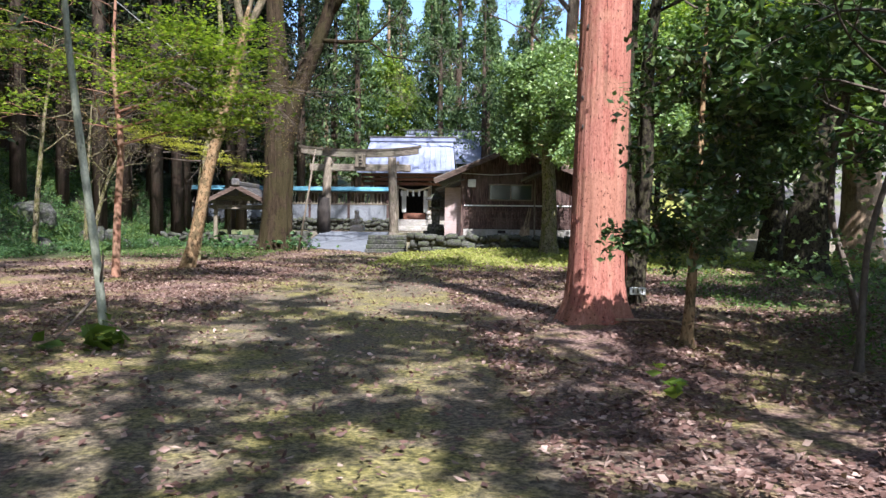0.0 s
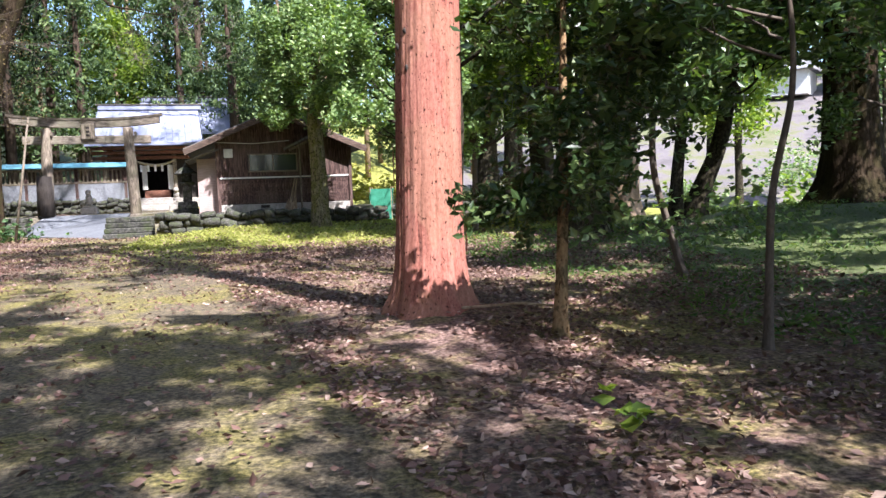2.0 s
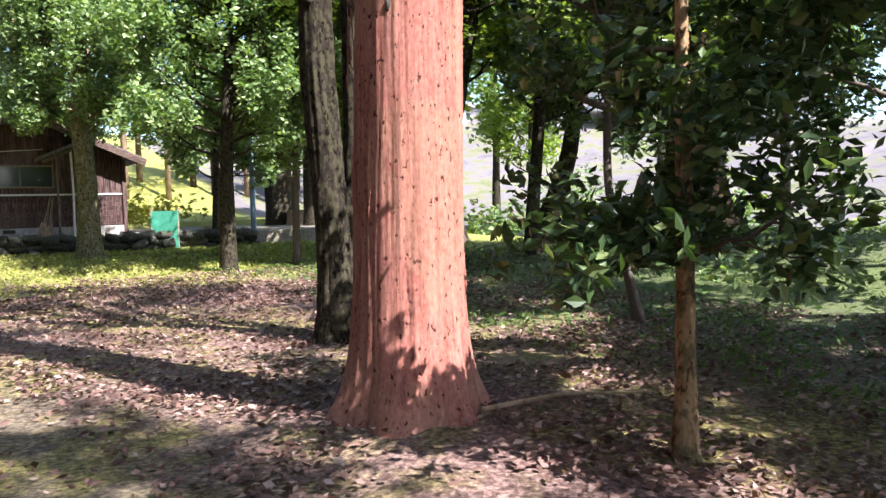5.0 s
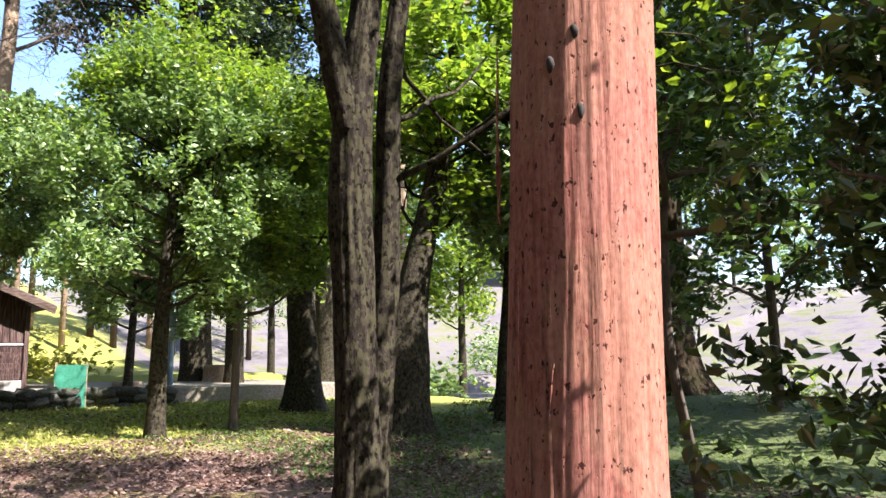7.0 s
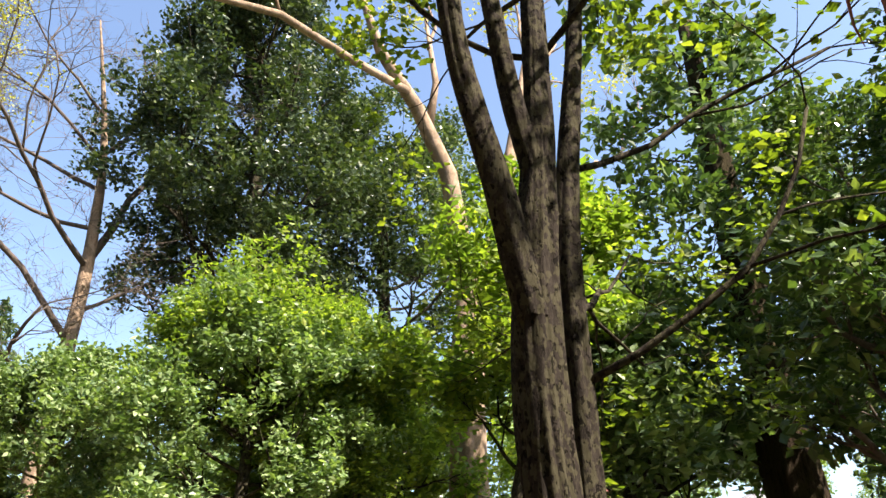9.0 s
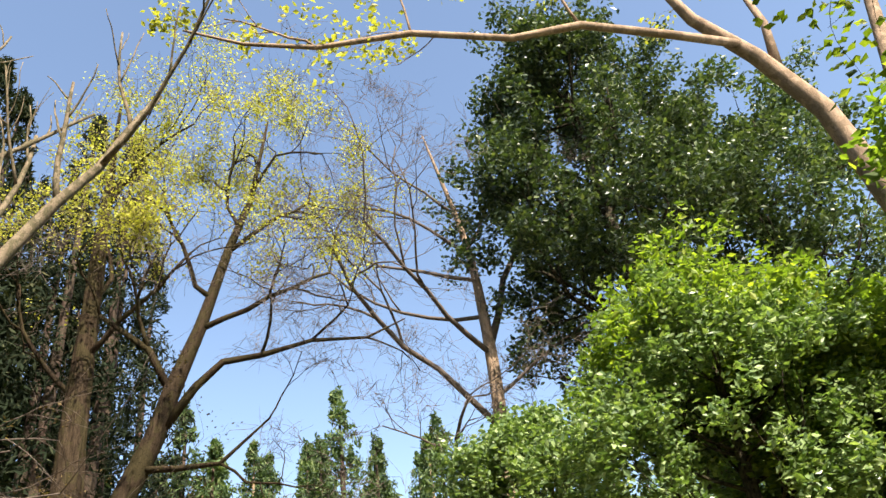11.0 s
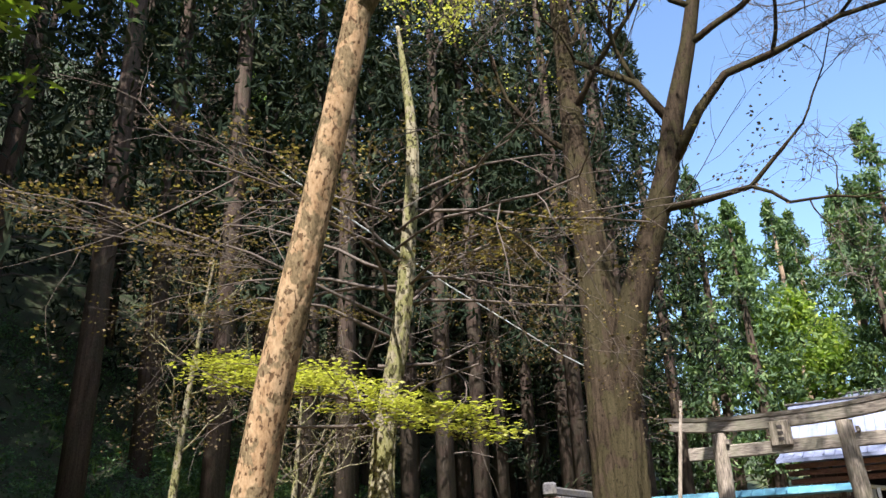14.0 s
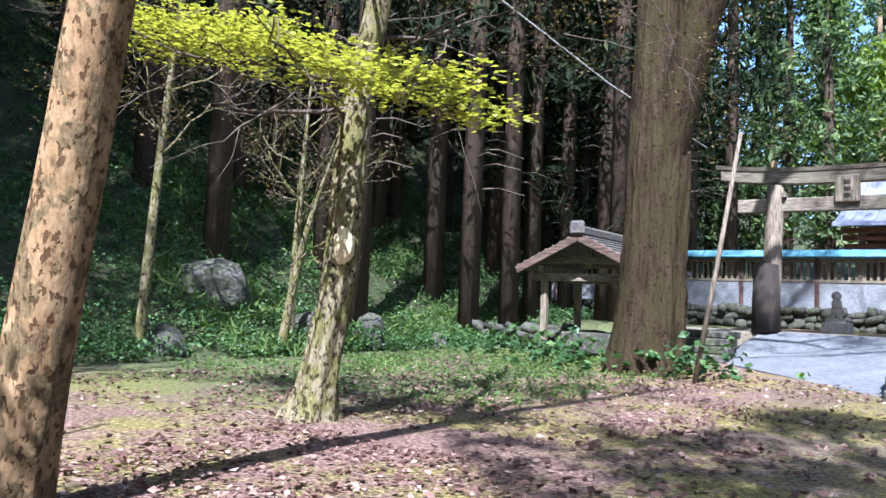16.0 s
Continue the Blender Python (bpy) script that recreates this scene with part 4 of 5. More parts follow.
# young maple and grey pole tree near the start
g = np.random.default_rng(64)
maple = tree("maple_tree", "young red-stemmed maple with layered yellow-green leaves", [(-8.15, 18.6, -0.1), (-8.1, 18.6, 1.5), (-7.98, 18.6, 3.3), (-8.2, 18.6, 5.0), (-8.1, 18.6, 7.2)], [0.1, 0.085, 0.075, 0.05, 0.02], M_RED, seg=18, steps=40, flare_h=0.15)
lines, tips = [], []
for i, z in enumerate(np.linspace(2.6, 6.6, 17)):
    a = i * 2.4
    grow((-8.05, 18.6, z), (math.cos(a), math.sin(a), 0.18), 2.4 + 1.4 * g.random(), 0.016, 2, g, 4, 0.55, -0.01, 0.1, 0.55, lines, tips)
for z, h, ln in ((3.3, (1, 0.0, 0.12), 4.3), (3.9, (1, -0.25, 0.15), 4.4), (4.6, (1, 0.25, 0.2), 4.6), (3.0, (0.9, 0.5, 0.1), 3.5)):
    grow((-8.0, 18.6, z), h, ln, 0.04, 2, g, 5, 0.5, -0.01, 0.08, 0.5, lines, tips)
lines = [q for q in lines if all(p[1] < 19.4 and p[0] < -3.9 and (p[0] < -7 or (p[1] < 18.2 and p[2] > 3.3)) for p in q[0])]
tips = [p for p in tips if p[1] < 19.4 and p[0] < -3.9 and (p[0] < -7 or (p[1] < 18.2 and p[2] > 3.3))]
limbs(maple, lines, M_RED, 4)
crown(maple, leaves(tips, (np.ones((len(tips), 3)) * np.array([0.6, 0.6, 0.06])), 60, 0.062, 0.9, 1.3, g), M_LEAF_MAPLE)


def lobed_leaves(centres, spread, per, size, g):
    """Five-lobed level leaves scattered round the centres."""
    V, Fc = [], []
    for c in centres:
        for _ in range(per):
            p = np.array(c) + g.normal(size=3) * spread
            n = g.normal(size=3) * 0.35 + np.array((0, 0, 1))
            n /= np.linalg.norm(n)
            u = np.cross(n, g.normal(size=3))
            u /= np.linalg.norm(u)
            w = np.cross(n, u)
            sz = size * g.uniform(0.7, 1.2)
            base = len(V)
            V.append(tuple(p))
            for k in range(11):
                a = -2.5 + 5.0 * k / 10
                r = sz * ((1.0 - 0.3 * abs(a) / 2.5) if k % 2 else 0.42)
                V.append(tuple(p + (u * math.cos(a) + w * math.sin(a)) * r - n * 0.12 * r))
            Fc += [(base, base + 1 + k, base + 2 + k) for k in range(10)]
    return V, Fc


g = np.random.default_rng(165)
bough = [(g.uniform(-6.6, -3.7), g.uniform(16.3, 18.3), g.choice([3.4, 3.7, 4.1, 4.5, 5.0, 5.5]) + g.normal() * 0.05) for _ in range(210)]
bough = [p for p in bough if p[0] < -4.5 or p[1] < 16.9]
part("bough", lobed_leaves(bough, np.array((0.3, 0.3, 0.05)), 34, 0.074, g), M_LEAF_MAPLE, maple, "overhanging bough of lobed yellow-green leaves")
part("bough_branch", tubes([([(-8.05, 18.55, 3.2 + k * 0.4), (-6.6, 18.0, 3.45 + k * 0.42), (-5.2, 17.4, 3.5 + k * 0.45), (-3.9, 16.9, 3.55 + k * 0.46)], [0.03, 0.022, 0.014, 0.005]) for k in range(5)], 5), M_RED, maple)
g = np.random.default_rng(65)
pole_tree = tree("slim_tree", "thin smooth grey stem leaning beside the path", [(-3.42, 8.9, -0.05), (-3.5, 8.9, 0.8), (-3.72, 8.95, 2.2), (-3.95, 9.0, 3.9), (-4.0, 9.1, 6.5)], [0.05, 0.045, 0.042, 0.036, 0.02], M_GREYWOOD, seg=14, steps=30, flare_h=0.08)
limbs(pole_tree, [([(-3.5, 8.9, 0.6), (-3.7, 8.8, 0.35), (-3.95, 8.7, 0.05)], [0.02, 0.016, 0.01]), ([(-3.5, 8.9, 0.62), (-3.42, 8.85, 0.95), (-3.4, 8.8, 1.1)], [0.016, 0.012, 0.006])], M_TWIG, 6)
lines, tips = [], []
for a in range(10):
    grow((-4.0, 9.05, 4.4 + 0.25 * a), (math.cos(a * 2.4), math.sin(a * 2.4), 0.2), 1.8, 0.015, 1, g, 4, 0.6, -0.01, 0.1, 0.55, lines, tips)
smooth(part("twig_work", tubes(lines, 4), M_TWIG, pole_tree))
crown(pole_tree, leaves(tips, 0.35, 12, 0.09, 0.8, 1.3, g), M_LEAF_MAPLE)


def clump(name, label, cat, at, n, size, mat, spread=0.2, seed=1, h=0.18):
    gg = np.random.default_rng(seed)
    c = [(at[0] + gg.normal() * spread, at[1] + gg.normal() * spread, at[2] + abs(gg.normal()) * h) for _ in range(n)]
    return tagged(part(name, leaves(c, size * 0.8, 4, size, 0.6, 1.5, gg), mat), label, cat, kind="stuff")


clump("sprout", "bright green broad-leaved sprout at a stem's foot", "plant", (-3.35, 8.7, 0.08), 9, 0.17, M_LEAF_BRIGHT, 0.16, 1)
clump("sprout", "small green seedling among fallen leaves", "plant", (2.38, 6.8, 0.08), 4, 0.08, M_LEAF_BRIGHT, 0.06, 2)
clump("fern_tuft", "low green undergrowth by the tree's roots", "plant", (-7.6, 34.6, 0.15), 50, 0.13, M_IVY, 0.55, 3, 0.3)
clump("fern_tuft", "low green undergrowth beside the pavilion", "plant", (-10.6, 34.9, 0.15), 60, 0.13, M_IVY, 0.8, 4, 0.25)
clump("fern_tuft", "low green undergrowth beside the pavilion", "plant", (-12.8, 36.6, 0.15), 60, 0.14, M_IVY, 0.7, 5, 0.3)
clump("low_shrub", "pale-leaved low evergreen in the shade", "shrub", (5.4, 10.3, 0.75), 170, 0.055, M_LEAF_BROAD, 0.5, 6, 0.4)
clump("low_shrub", "dark low evergreen on the bank", "shrub", (6.6, 7.6, 0.45), 190, 0.055, M_LEAF_BROAD, 0.5, 7, 0.5)
clump("round_shrub", "sunlit yellow-green garden shrub", "shrub", (6.4, 41, 1.1), 160, 0.16, M_LEAF_YELLOW, 0.8, 8, 0.7)
clump("round_shrub", "sunlit yellow-green garden shrub", "shrub", (8.4, 43, 1.1), 140, 0.16, M_LEAF_YELLOW, 0.8, 9, 0.6)

for i, (x, y, q) in enumerate(((22, 27, 1.0), (26, 33, 1.3), (31, 29, 1.4), (25, 41, 1.2), (36, 46, 1.8), (29, 22, 1.1), (42, 52, 2.0), (38, 34, 1.6), (50, 58, 2.2), (46, 41, 1.8), (21, 34, 0.9))):
    clump("field_shrub", "sunlit green shrub on the open field", "shrub", (x, y, lift(x, y) + 0.2), 120, 0.2, M_LEAF_BRIGHT if i % 2 else M_LEAF_BROAD, 0.7 * q, 300 + i, 0.7 * q)

# ---- far woods: cedars and broadleaf trees on the slopes ----
def conifer(seed, h, reach, mat, bark, low=0.34, count=150, per=26, size=0.13, long=2.8):
    gg = np.random.default_rng(seed)
    t = thing("forest_cedar", "straight forest cedar with a dark drooping crown", "tree", "forest cedars")
    smooth(part("trunk", tubes([([(0, 0, -1), (0, 0, h * 0.4), (0.1, 0, h * 0.75), (0, 0, h)], [0.3, 0.24, 0.14, 0.03])], 9), bark, t))
    c, s = [], []
    for i in range(count):
        k = gg.random() ** 0.85
        z = h * (low + (1 - low) * k)
        r = reach * (1 - k) ** 0.85 * gg.uniform(0.3, 1.0) + 0.08
        a = gg.random() * 6.28
        c.append((r * math.cos(a), r * math.sin(a), z - 0.25 * r))
        w = 0.22 + 0.75 * (1 - k)
        s.append((w, w, 0.4))
    part("crown", leaves(c, np.array(s), per, size, 0.1, long, gg, 0.7), mat, t)
    stubs = []
    for i in range(14):
        z = h * gg.uniform(0.12, 0.4)
        a = gg.random() * 6.28
        stubs.append(([(0, 0, z), (math.cos(a) * 0.7, math.sin(a) * 0.7, z + 0.05), (math.cos(a) * 1.4, math.sin(a) * 1.4, z - 0.15)], [0.03, 0.02, 0.008]))
    tagged(part("dead_wood", tubes(stubs, 4), M_TWIG, t), kind="stuff")
    return t


def place(model, x, y, s, turn, z=None):
    m = Matrix.LocRotScale((x, y, (lift(x, y) if z is None else z)), Euler((0, 0, turn)), None)
    ob = copy_thing(model, m)
    ob.scale = (s, s, s * rng.uniform(0.92, 1.08))
    return ob


models = [conifer(71, 19, 3.9, M_LEAF_CEDAR, M_CEDAR_DARK, 0.22, 170, 24), conifer(72, 18, 4.1, M_LEAF_CEDAR, M_CEDAR_DARK, 0.22, 170, 24), conifer(73, 20, 3.5, M_LEAF_CEDAR, M_PALE, 0.28, 160, 24)]
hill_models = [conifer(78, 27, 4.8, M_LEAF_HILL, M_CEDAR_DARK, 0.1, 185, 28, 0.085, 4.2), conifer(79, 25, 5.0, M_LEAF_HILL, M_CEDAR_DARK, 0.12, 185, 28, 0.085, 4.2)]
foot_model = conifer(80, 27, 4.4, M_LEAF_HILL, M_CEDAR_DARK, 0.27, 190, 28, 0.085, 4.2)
broad_models = [broad("forest_broadleaf", "leafy broadleaf of the wood behind the shrine", [(0, 0, -1), (0.1, 0, 5), (0, 0.2, 13)], [0.28, 0.2, 0.05], M_LICHEN, M_LEAF_BROAD, 4, 14, 4.0, 16, 12, 0.21, 74, 2, 4, 0.9, 0.3, "forest broadleaf trees", seg=10, fine=0.028),
                broad("forest_broadleaf", "fresh-leaved broadleaf of the wood behind the shrine", [(0, 0, -1), (0.1, 0, 5), (0, 0.2, 12)], [0.25, 0.2, 0.05], M_LICHEN, M_LEAF_BRIGHT, 4, 13, 3.6, 15, 12, 0.2, 75, 2, 4, 0.9, 0.3, "forest broadleaf trees", seg=10, fine=0.028),
                broad("forest_broadleaf", "open-crowned broadleaf of the wood round the clearing", [(0, 0, -1), (0.1, 0, 5), (0, 0.2, 12)], [0.25, 0.2, 0.05], M_LICHEN, M_LEAF_BROAD, 4, 13, 4.4, 15, 6, 0.28, 76, 2, 4, 0.5, 0.3, "forest broadleaf trees", seg=10, fine=0.028)]
g = np.random.default_rng(77)
spots = []
for y in np.arange(60, 80, 4.2):                     # behind the shrine
    for x in np.arange(-32, 36, 4.0):
        if x < 5 or y > 72:
            spots.append((x + g.uniform(-1.6, 1.6), y + g.uniform(-1.5, 1.5)))
for (x, y) in spots:
    k = g.random()
    far = (y - 60) / 26
    if k < 0.9:
        place(models[int(g.integers(3))], x, y, (g.uniform(0.95, 1.12) if x < -3 else g.uniform(0.8, 1.0)), g.random() * 6.28)
    else:
        place(broad_models[int(g.integers(2))], x, y, g.uniform(0.75, 0.95), g.random() * 6.28)
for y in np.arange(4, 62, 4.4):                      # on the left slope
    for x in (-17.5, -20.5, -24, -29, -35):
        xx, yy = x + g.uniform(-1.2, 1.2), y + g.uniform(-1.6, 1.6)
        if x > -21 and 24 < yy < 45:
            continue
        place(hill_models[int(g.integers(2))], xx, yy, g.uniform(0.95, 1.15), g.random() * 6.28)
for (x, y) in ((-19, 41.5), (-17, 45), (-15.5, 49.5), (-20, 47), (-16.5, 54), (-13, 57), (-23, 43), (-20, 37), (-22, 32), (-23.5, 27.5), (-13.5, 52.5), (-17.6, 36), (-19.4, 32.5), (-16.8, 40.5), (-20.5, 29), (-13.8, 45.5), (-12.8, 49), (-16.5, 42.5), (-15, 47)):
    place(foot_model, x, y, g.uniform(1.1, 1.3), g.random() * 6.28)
place(models[0], -1.6, 66, 1.22, 1.0)
place(models[1], 5.7, 68, 1.25, 2.0)
for (x, y, s) in ((23, 47, 1.1), (28, 40, 1.0), (33, 50, 1.2), (26, 58, 1.1), (34, 36, 0.8)):
    place(broad_models[int(g.integers(2))], x, y, s, g.random() * 6.28)
for (x, y, s) in ((-9, -2.5, 1.0), (8.0, -2.6, 0.75), (11.5, -3, 0.8), (-12.5, 5, 0.9), (-13.5, 12, 0.85), (-6.5, -9, 1.2), (2, -10, 1.1), (9, -11, 0.9)):
    place(broad_models[2], x, y, s, g.random() * 6.28)   # unseen trees behind and beside the walker, added to shade the foreground
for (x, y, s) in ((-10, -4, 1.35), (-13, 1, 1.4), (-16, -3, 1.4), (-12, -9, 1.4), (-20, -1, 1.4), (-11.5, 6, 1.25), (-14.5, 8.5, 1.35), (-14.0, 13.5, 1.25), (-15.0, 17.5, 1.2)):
    place(hill_models[int(g.integers(2))], x, y, s, g.random() * 6.28)   # tall cedars out of view to the west, added to shade the hill
# three added trees, never in view, whose sparse crowns dapple the path
for (x, y, h, sd) in ((5.9, -2.0, 16, 161), (1.5, -2.8, 17, 162), (-3.4, -1.4, 16, 163)):
    broad("canopy_tree", "unseen tall broadleaf added to dapple the path with shade", [(x, y, -0.1), (x + 0.2, y, 6), (x, y + 0.2, h)], [0.26, 0.2, 0.05], M_LICHEN, M_LEAF_BROAD, 9, h, 5.4, 18, 7, 0.17, sd, 2, 4, 0.3, 0.4, "tall trees over the path", seg=16, fine=0.02)
for ob in (*models, *hill_models, foot_model, *broad_models):
    ob.location = (-40 - 5 * rng.random(), 20 + 40 * rng.random(), 0)
    ob.location.z = lift(ob.location.x, ob.location.y)

# ---- shrine precinct ----
PZ = 0.8                                              # level of the terrace


def beam(name, size, at, mat, parent, label="", bev=0.012, turn=None):
    return part(name, block(*size, at, bev, turn), mat, parent, label)


terrace = tagged(part("pavement", join(block(19, 28, 0.8, (6.9, 47.6, PZ - 0.41), 0.02), block(9.0, 19, 0.8, (-7.1, 52.3, PZ - 0.412), 0.02)), M_EARTH), "raised earthen shrine terrace", "terrace", kind="structure")

# ramp and steps
rampob = thing("concrete_ramp", "worn pale concrete ramp rising to the gate", "ramp", kind="structure")
V = [(-9.1, 40.9, 0.02), (-4.4, 34.4, 0.02), (-4.4, 34.4, -0.2), (-9.1, 40.9, -0.2), (-8.3, 42.9, PZ + 0.02), (-4.55, 42.9, PZ + 0.02), (-4.55, 42.9, -0.2), (-8.3, 42.9, -0.2)]
part("ramp_slab", (V, [(0, 1, 5, 4), (3, 7, 6, 2), (0, 3, 2, 1), (0, 4, 7, 3), (1, 2, 6, 5), (4, 5, 6, 7)]), M_CONCRETE, rampob)
for x0, x1, y0 in ((-4.5, -2.6, 34.3), (-11.4, -8.6, 40.4)):
    st = thing("stone_steps", "mossy stone steps beside the ramp", "steps", "stone steps", kind="structure")
    for i in range(4):
        beam("step", (x1 - x0, 0.6, 0.2), ((x0 + x1) / 2, y0 + 0.32 * i, 0.1 + 0.2 * i), M_STONE, st, bev=0.03)

# retaining wall of rough stones before the shed
wall = thing("retaining_wall", "low mossy wall of rough stones under the shed", "stone wall", kind="structure")
g = np.random.default_rng(81)
stone_meshes = []
for k in range(6):
    bm = bmesh.new()
    bmesh.ops.create_cube(bm, size=1)
    bmesh.ops.subdivide_edges(bm, edges=bm.edges[:], cuts=1, use_grid_fill=True)
    for v in bm.verts:
        v.co = v.co.lerp(v.co.normalized() * 0.62, 0.45) + Vector(g.normal(size=3) * 0.05)
    ob = smooth(part("stone", bm, M_STONE, wall))
    stone_meshes.append(ob.data)
    bpy.data.objects.remove(ob)


def stones(parent, x0, x1, y, z0, z1, w=0.42, seed=1):
    gg = np.random.default_rng(seed)
    z = z0
    while z < z1:
        h = gg.uniform(0.2, 0.3)
        x = x0 + gg.uniform(0, 0.2)
        while x < x1:
            ww = w * gg.uniform(0.7, 1.5)
            ob = new("stone", stone_meshes[int(gg.integers(6))])
            ob.parent = parent
            ob.matrix_local = Matrix.LocRotScale((x + ww / 2, y + gg.normal() * 0.07, z + h / 2 + gg.normal() * 0.035), Euler((gg.normal() * 0.15, gg.normal() * 0.2, gg.choice([0, math.pi]))), (ww * 1.0, 0.4, h * gg.uniform(0.85, 1.3)))
            x += ww
        z += h


stones(wall, -2.6, 9.0, 33.55, 0.12, 0.78, seed=2)
low = thing("retaining_wall", "low mossy terrace wall below the slope", "stone wall", kind="structure")
stones(low, -22, -12.2, 40.6, 0.05, 0.6, 0.5, seed=3)


# the timber gate
torii = thing("torii_gate", "weathered timber shrine gate with two pillars and double lintels", "gate", at=(-6.24, 43.1, PZ))


def pillar(x, lean):
    t = trunk_mesh([(x, 0, -0.1), (x + lean * 0.5, 0, 2.2), (x + lean, 0, 4.2)], [0.27, 0.25, 0.23], 20, 14, 0.0, 4, 0.02, x)
    return smooth(part("pillar", t, M_WOOD_GREY, torii))


pillar(-1.95, 0.14)
pillar(1.95, -0.14)
bm = bmesh.new()
bmesh.ops.create_cone(bm, segments=18, radius1=0.4, radius2=0.34, depth=1.9, cap_ends=True)
for v in bm.verts:
    v.co += Vector((0, 0, 0.12 * noise.noise(v.co * 3)))
bm.transform(Matrix.Translation((-2.02, -0.12, 0.95)))
smooth(part("pillar_cover", bm, M_DARK, torii, "dark charred cover round the pillar's foot"))
V, Fc = [], []
for i, x in enumerate(np.linspace(-3.3, 3.3, 15)):
    rise = 0.22 * (abs(x) / 3.3) ** 2.5
    for dy, dz in ((-0.2, 4.2), (0.2, 4.2), (0.24, 4.52), (-0.24, 4.52)):
        V.append((x, dy, dz + rise))
for i in range(14):
    for k in range(4):
        Fc.append((i * 4 + k, i * 4 + (k + 1) % 4, (i + 1) * 4 + (k + 1) % 4, (i + 1) * 4 + k))
Fc += [(3, 2, 1, 0), (56, 57, 58, 59)]
part("lintel", (V, Fc), M_WOOD_H, torii)
V2 = [(x * 1.04, y * 1.35, (z + 0.33) if k % 4 < 2 else (z + 0.12)) for k, (x, y, z) in enumerate(V)]
part("lintel_cap", (V2, Fc), M_WOOD_H, torii, "mossy weathered cap board")
beam("tie_beam", (5.7, 0.2, 0.4), (0, 0, 3.62), M_WOOD_H, torii, bev=0.03)
plaque = beam("plaque", (0.62, 0.14, 0.75), (0.05, -0.18, 4.0), M_WOOD_GREY, torii, "weathered wooden name plaque", 0.03)
for z in (4.18, 4.0, 3.82):
    beam("mark", (0.16, 0.02, 0.1), (0.05, -0.26, z), M_DARK, plaque, bev=0)
for x in (-1.85, 1.85):
    beam("wedge", (0.1, 0.5, 0.16), (x + 0.3, 0, 3.9), M_WOOD_H, torii)

# wooden shed
shed = thing("wooden_shed", "old brown board-clad shed with a low gable roof", "shed", at=(0, 34.2, PZ))
shed.scale = (1, 1, 1.15)
X0, X1, AP, EZ, RZ = -0.2, 5.0, 2.1, 2.35, 3.35
g = np.random.default_rng(82)


def roof_z(x):
    return RZ - (RZ - EZ) * abs(x - AP) / 2.7


body = bmesh.new()
prof = [(X0 + 0.05, 0.0), (X1 - 0.05, 0.0), (X1 - 0.05, roof_z(X1)), (AP, RZ), (X0 + 0.05, roof_z(X0))]
fr = [body.verts.new((x, 0.06, z)) for x, z in prof]
bk = [body.verts.new((x, 6.0, z)) for x, z in prof]
body.faces.new(fr[::-1])
body.faces.new(bk)
for i in range(5):
    body.faces.new((fr[i], fr[(i + 1) % 5], bk[(i + 1) % 5], bk[i]))
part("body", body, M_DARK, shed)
x = X0
while x < X1 - 0.02:
    w = min(0.19, X1 - x)
    mid = x + w / 2
    lo, hi = 1.22, roof_z(mid) - 0.02
    spans = [(lo, hi)]
    if 1.0 < mid < 2.85:
        spans = [(lo, 1.42), (2.0, hi)]
    for a, b in spans:
        part("board", block(w - 0.012, 0.03, b - a, (mid, 0.03 + g.uniform(-0.006, 0.006), (a + b) / 2), 0.004), M_WOOD, shed)
    x += w
for i in range(6):
    z = 0.38 + 0.14 * i
    part("board", block(X1 - X0, 0.03, 0.135, ((X0 + X1) / 2, 0.02, z), 0.004, (8, 0, 0)), M_WOOD, shed)
beam("footing", (X1 - X0 + 0.04, 0.1, 0.3), ((X0 + X1) / 2, 0.0, 0.14), M_PALESTONE, shed, "pale weathered footing")
beam("vent", (0.35, 0.03, 0.1), (1.55, -0.06, 0.2), M_DARK, shed)
beam("trim_strip", (X1 - X0, 0.035, 0.05), ((X0 + X1) / 2, -0.01, 1.2), M_WHITE, shed, "pale horizontal trim strip")
beam("corner_post", (0.13, 0.13, 2.4), (X0, 0.0, 1.2), M_WOOD, shed)
beam("corner_post", (0.13, 0.13, 2.2), (X1, 0.0, 1.1), M_WOOD, shed)
win = part("window", block(1.85, 0.05, 0.6, (1.93, 0.035, 1.7), 0.0), M_GLASS, shed, "wide dark window reflecting the trees")
for s, p in (((1.95, 0.07, 0.05), (1.93, 0.0, 1.41)), ((1.95, 0.07, 0.05), (1.93, 0.0, 2.0)), ((0.05, 0.07, 0.6), (1.0, 0.0, 1.7)), ((0.05, 0.07, 0.6), (2.86, 0.0, 1.7)), ((0.04, 0.06, 0.6), (1.93, 0.0, 1.7))):
    beam("frame", s, p, M_WOOD_GREY, win)
beam("notice", (0.34, 0.03, 0.3), (0.22, -0.02, 2.05), M_WHITE, shed, "small blank white notice board")
for sx, ax in ((-1, 20.3), (1, -20.3)):
    ln = 3.75
    cx = AP + sx * ln / 2 * math.cos(radians(20.3))
    part("roof", block(ln, 7.0, 0.09, (cx, 2.95, RZ + 0.12 - ln / 2 * math.sin(radians(20.3))), 0.015, (0, -ax if sx < 0 else -ax, 0)), M_TILE, shed)
    part("bargeboard", block(ln, 0.05, 0.2, (cx, -0.58, RZ + 0.03 - ln / 2 * math.sin(radians(20.3))), 0.01, (0, -ax, 0)), M_EAVE, shed)
part("ridge_cap", tubes([([(AP, -0.6, RZ + 0.18), (AP, 3, RZ + 0.2), (AP, 6.4, RZ + 0.18)], [0.1, 0.1, 0.1])], 10), M_TILE, shed)
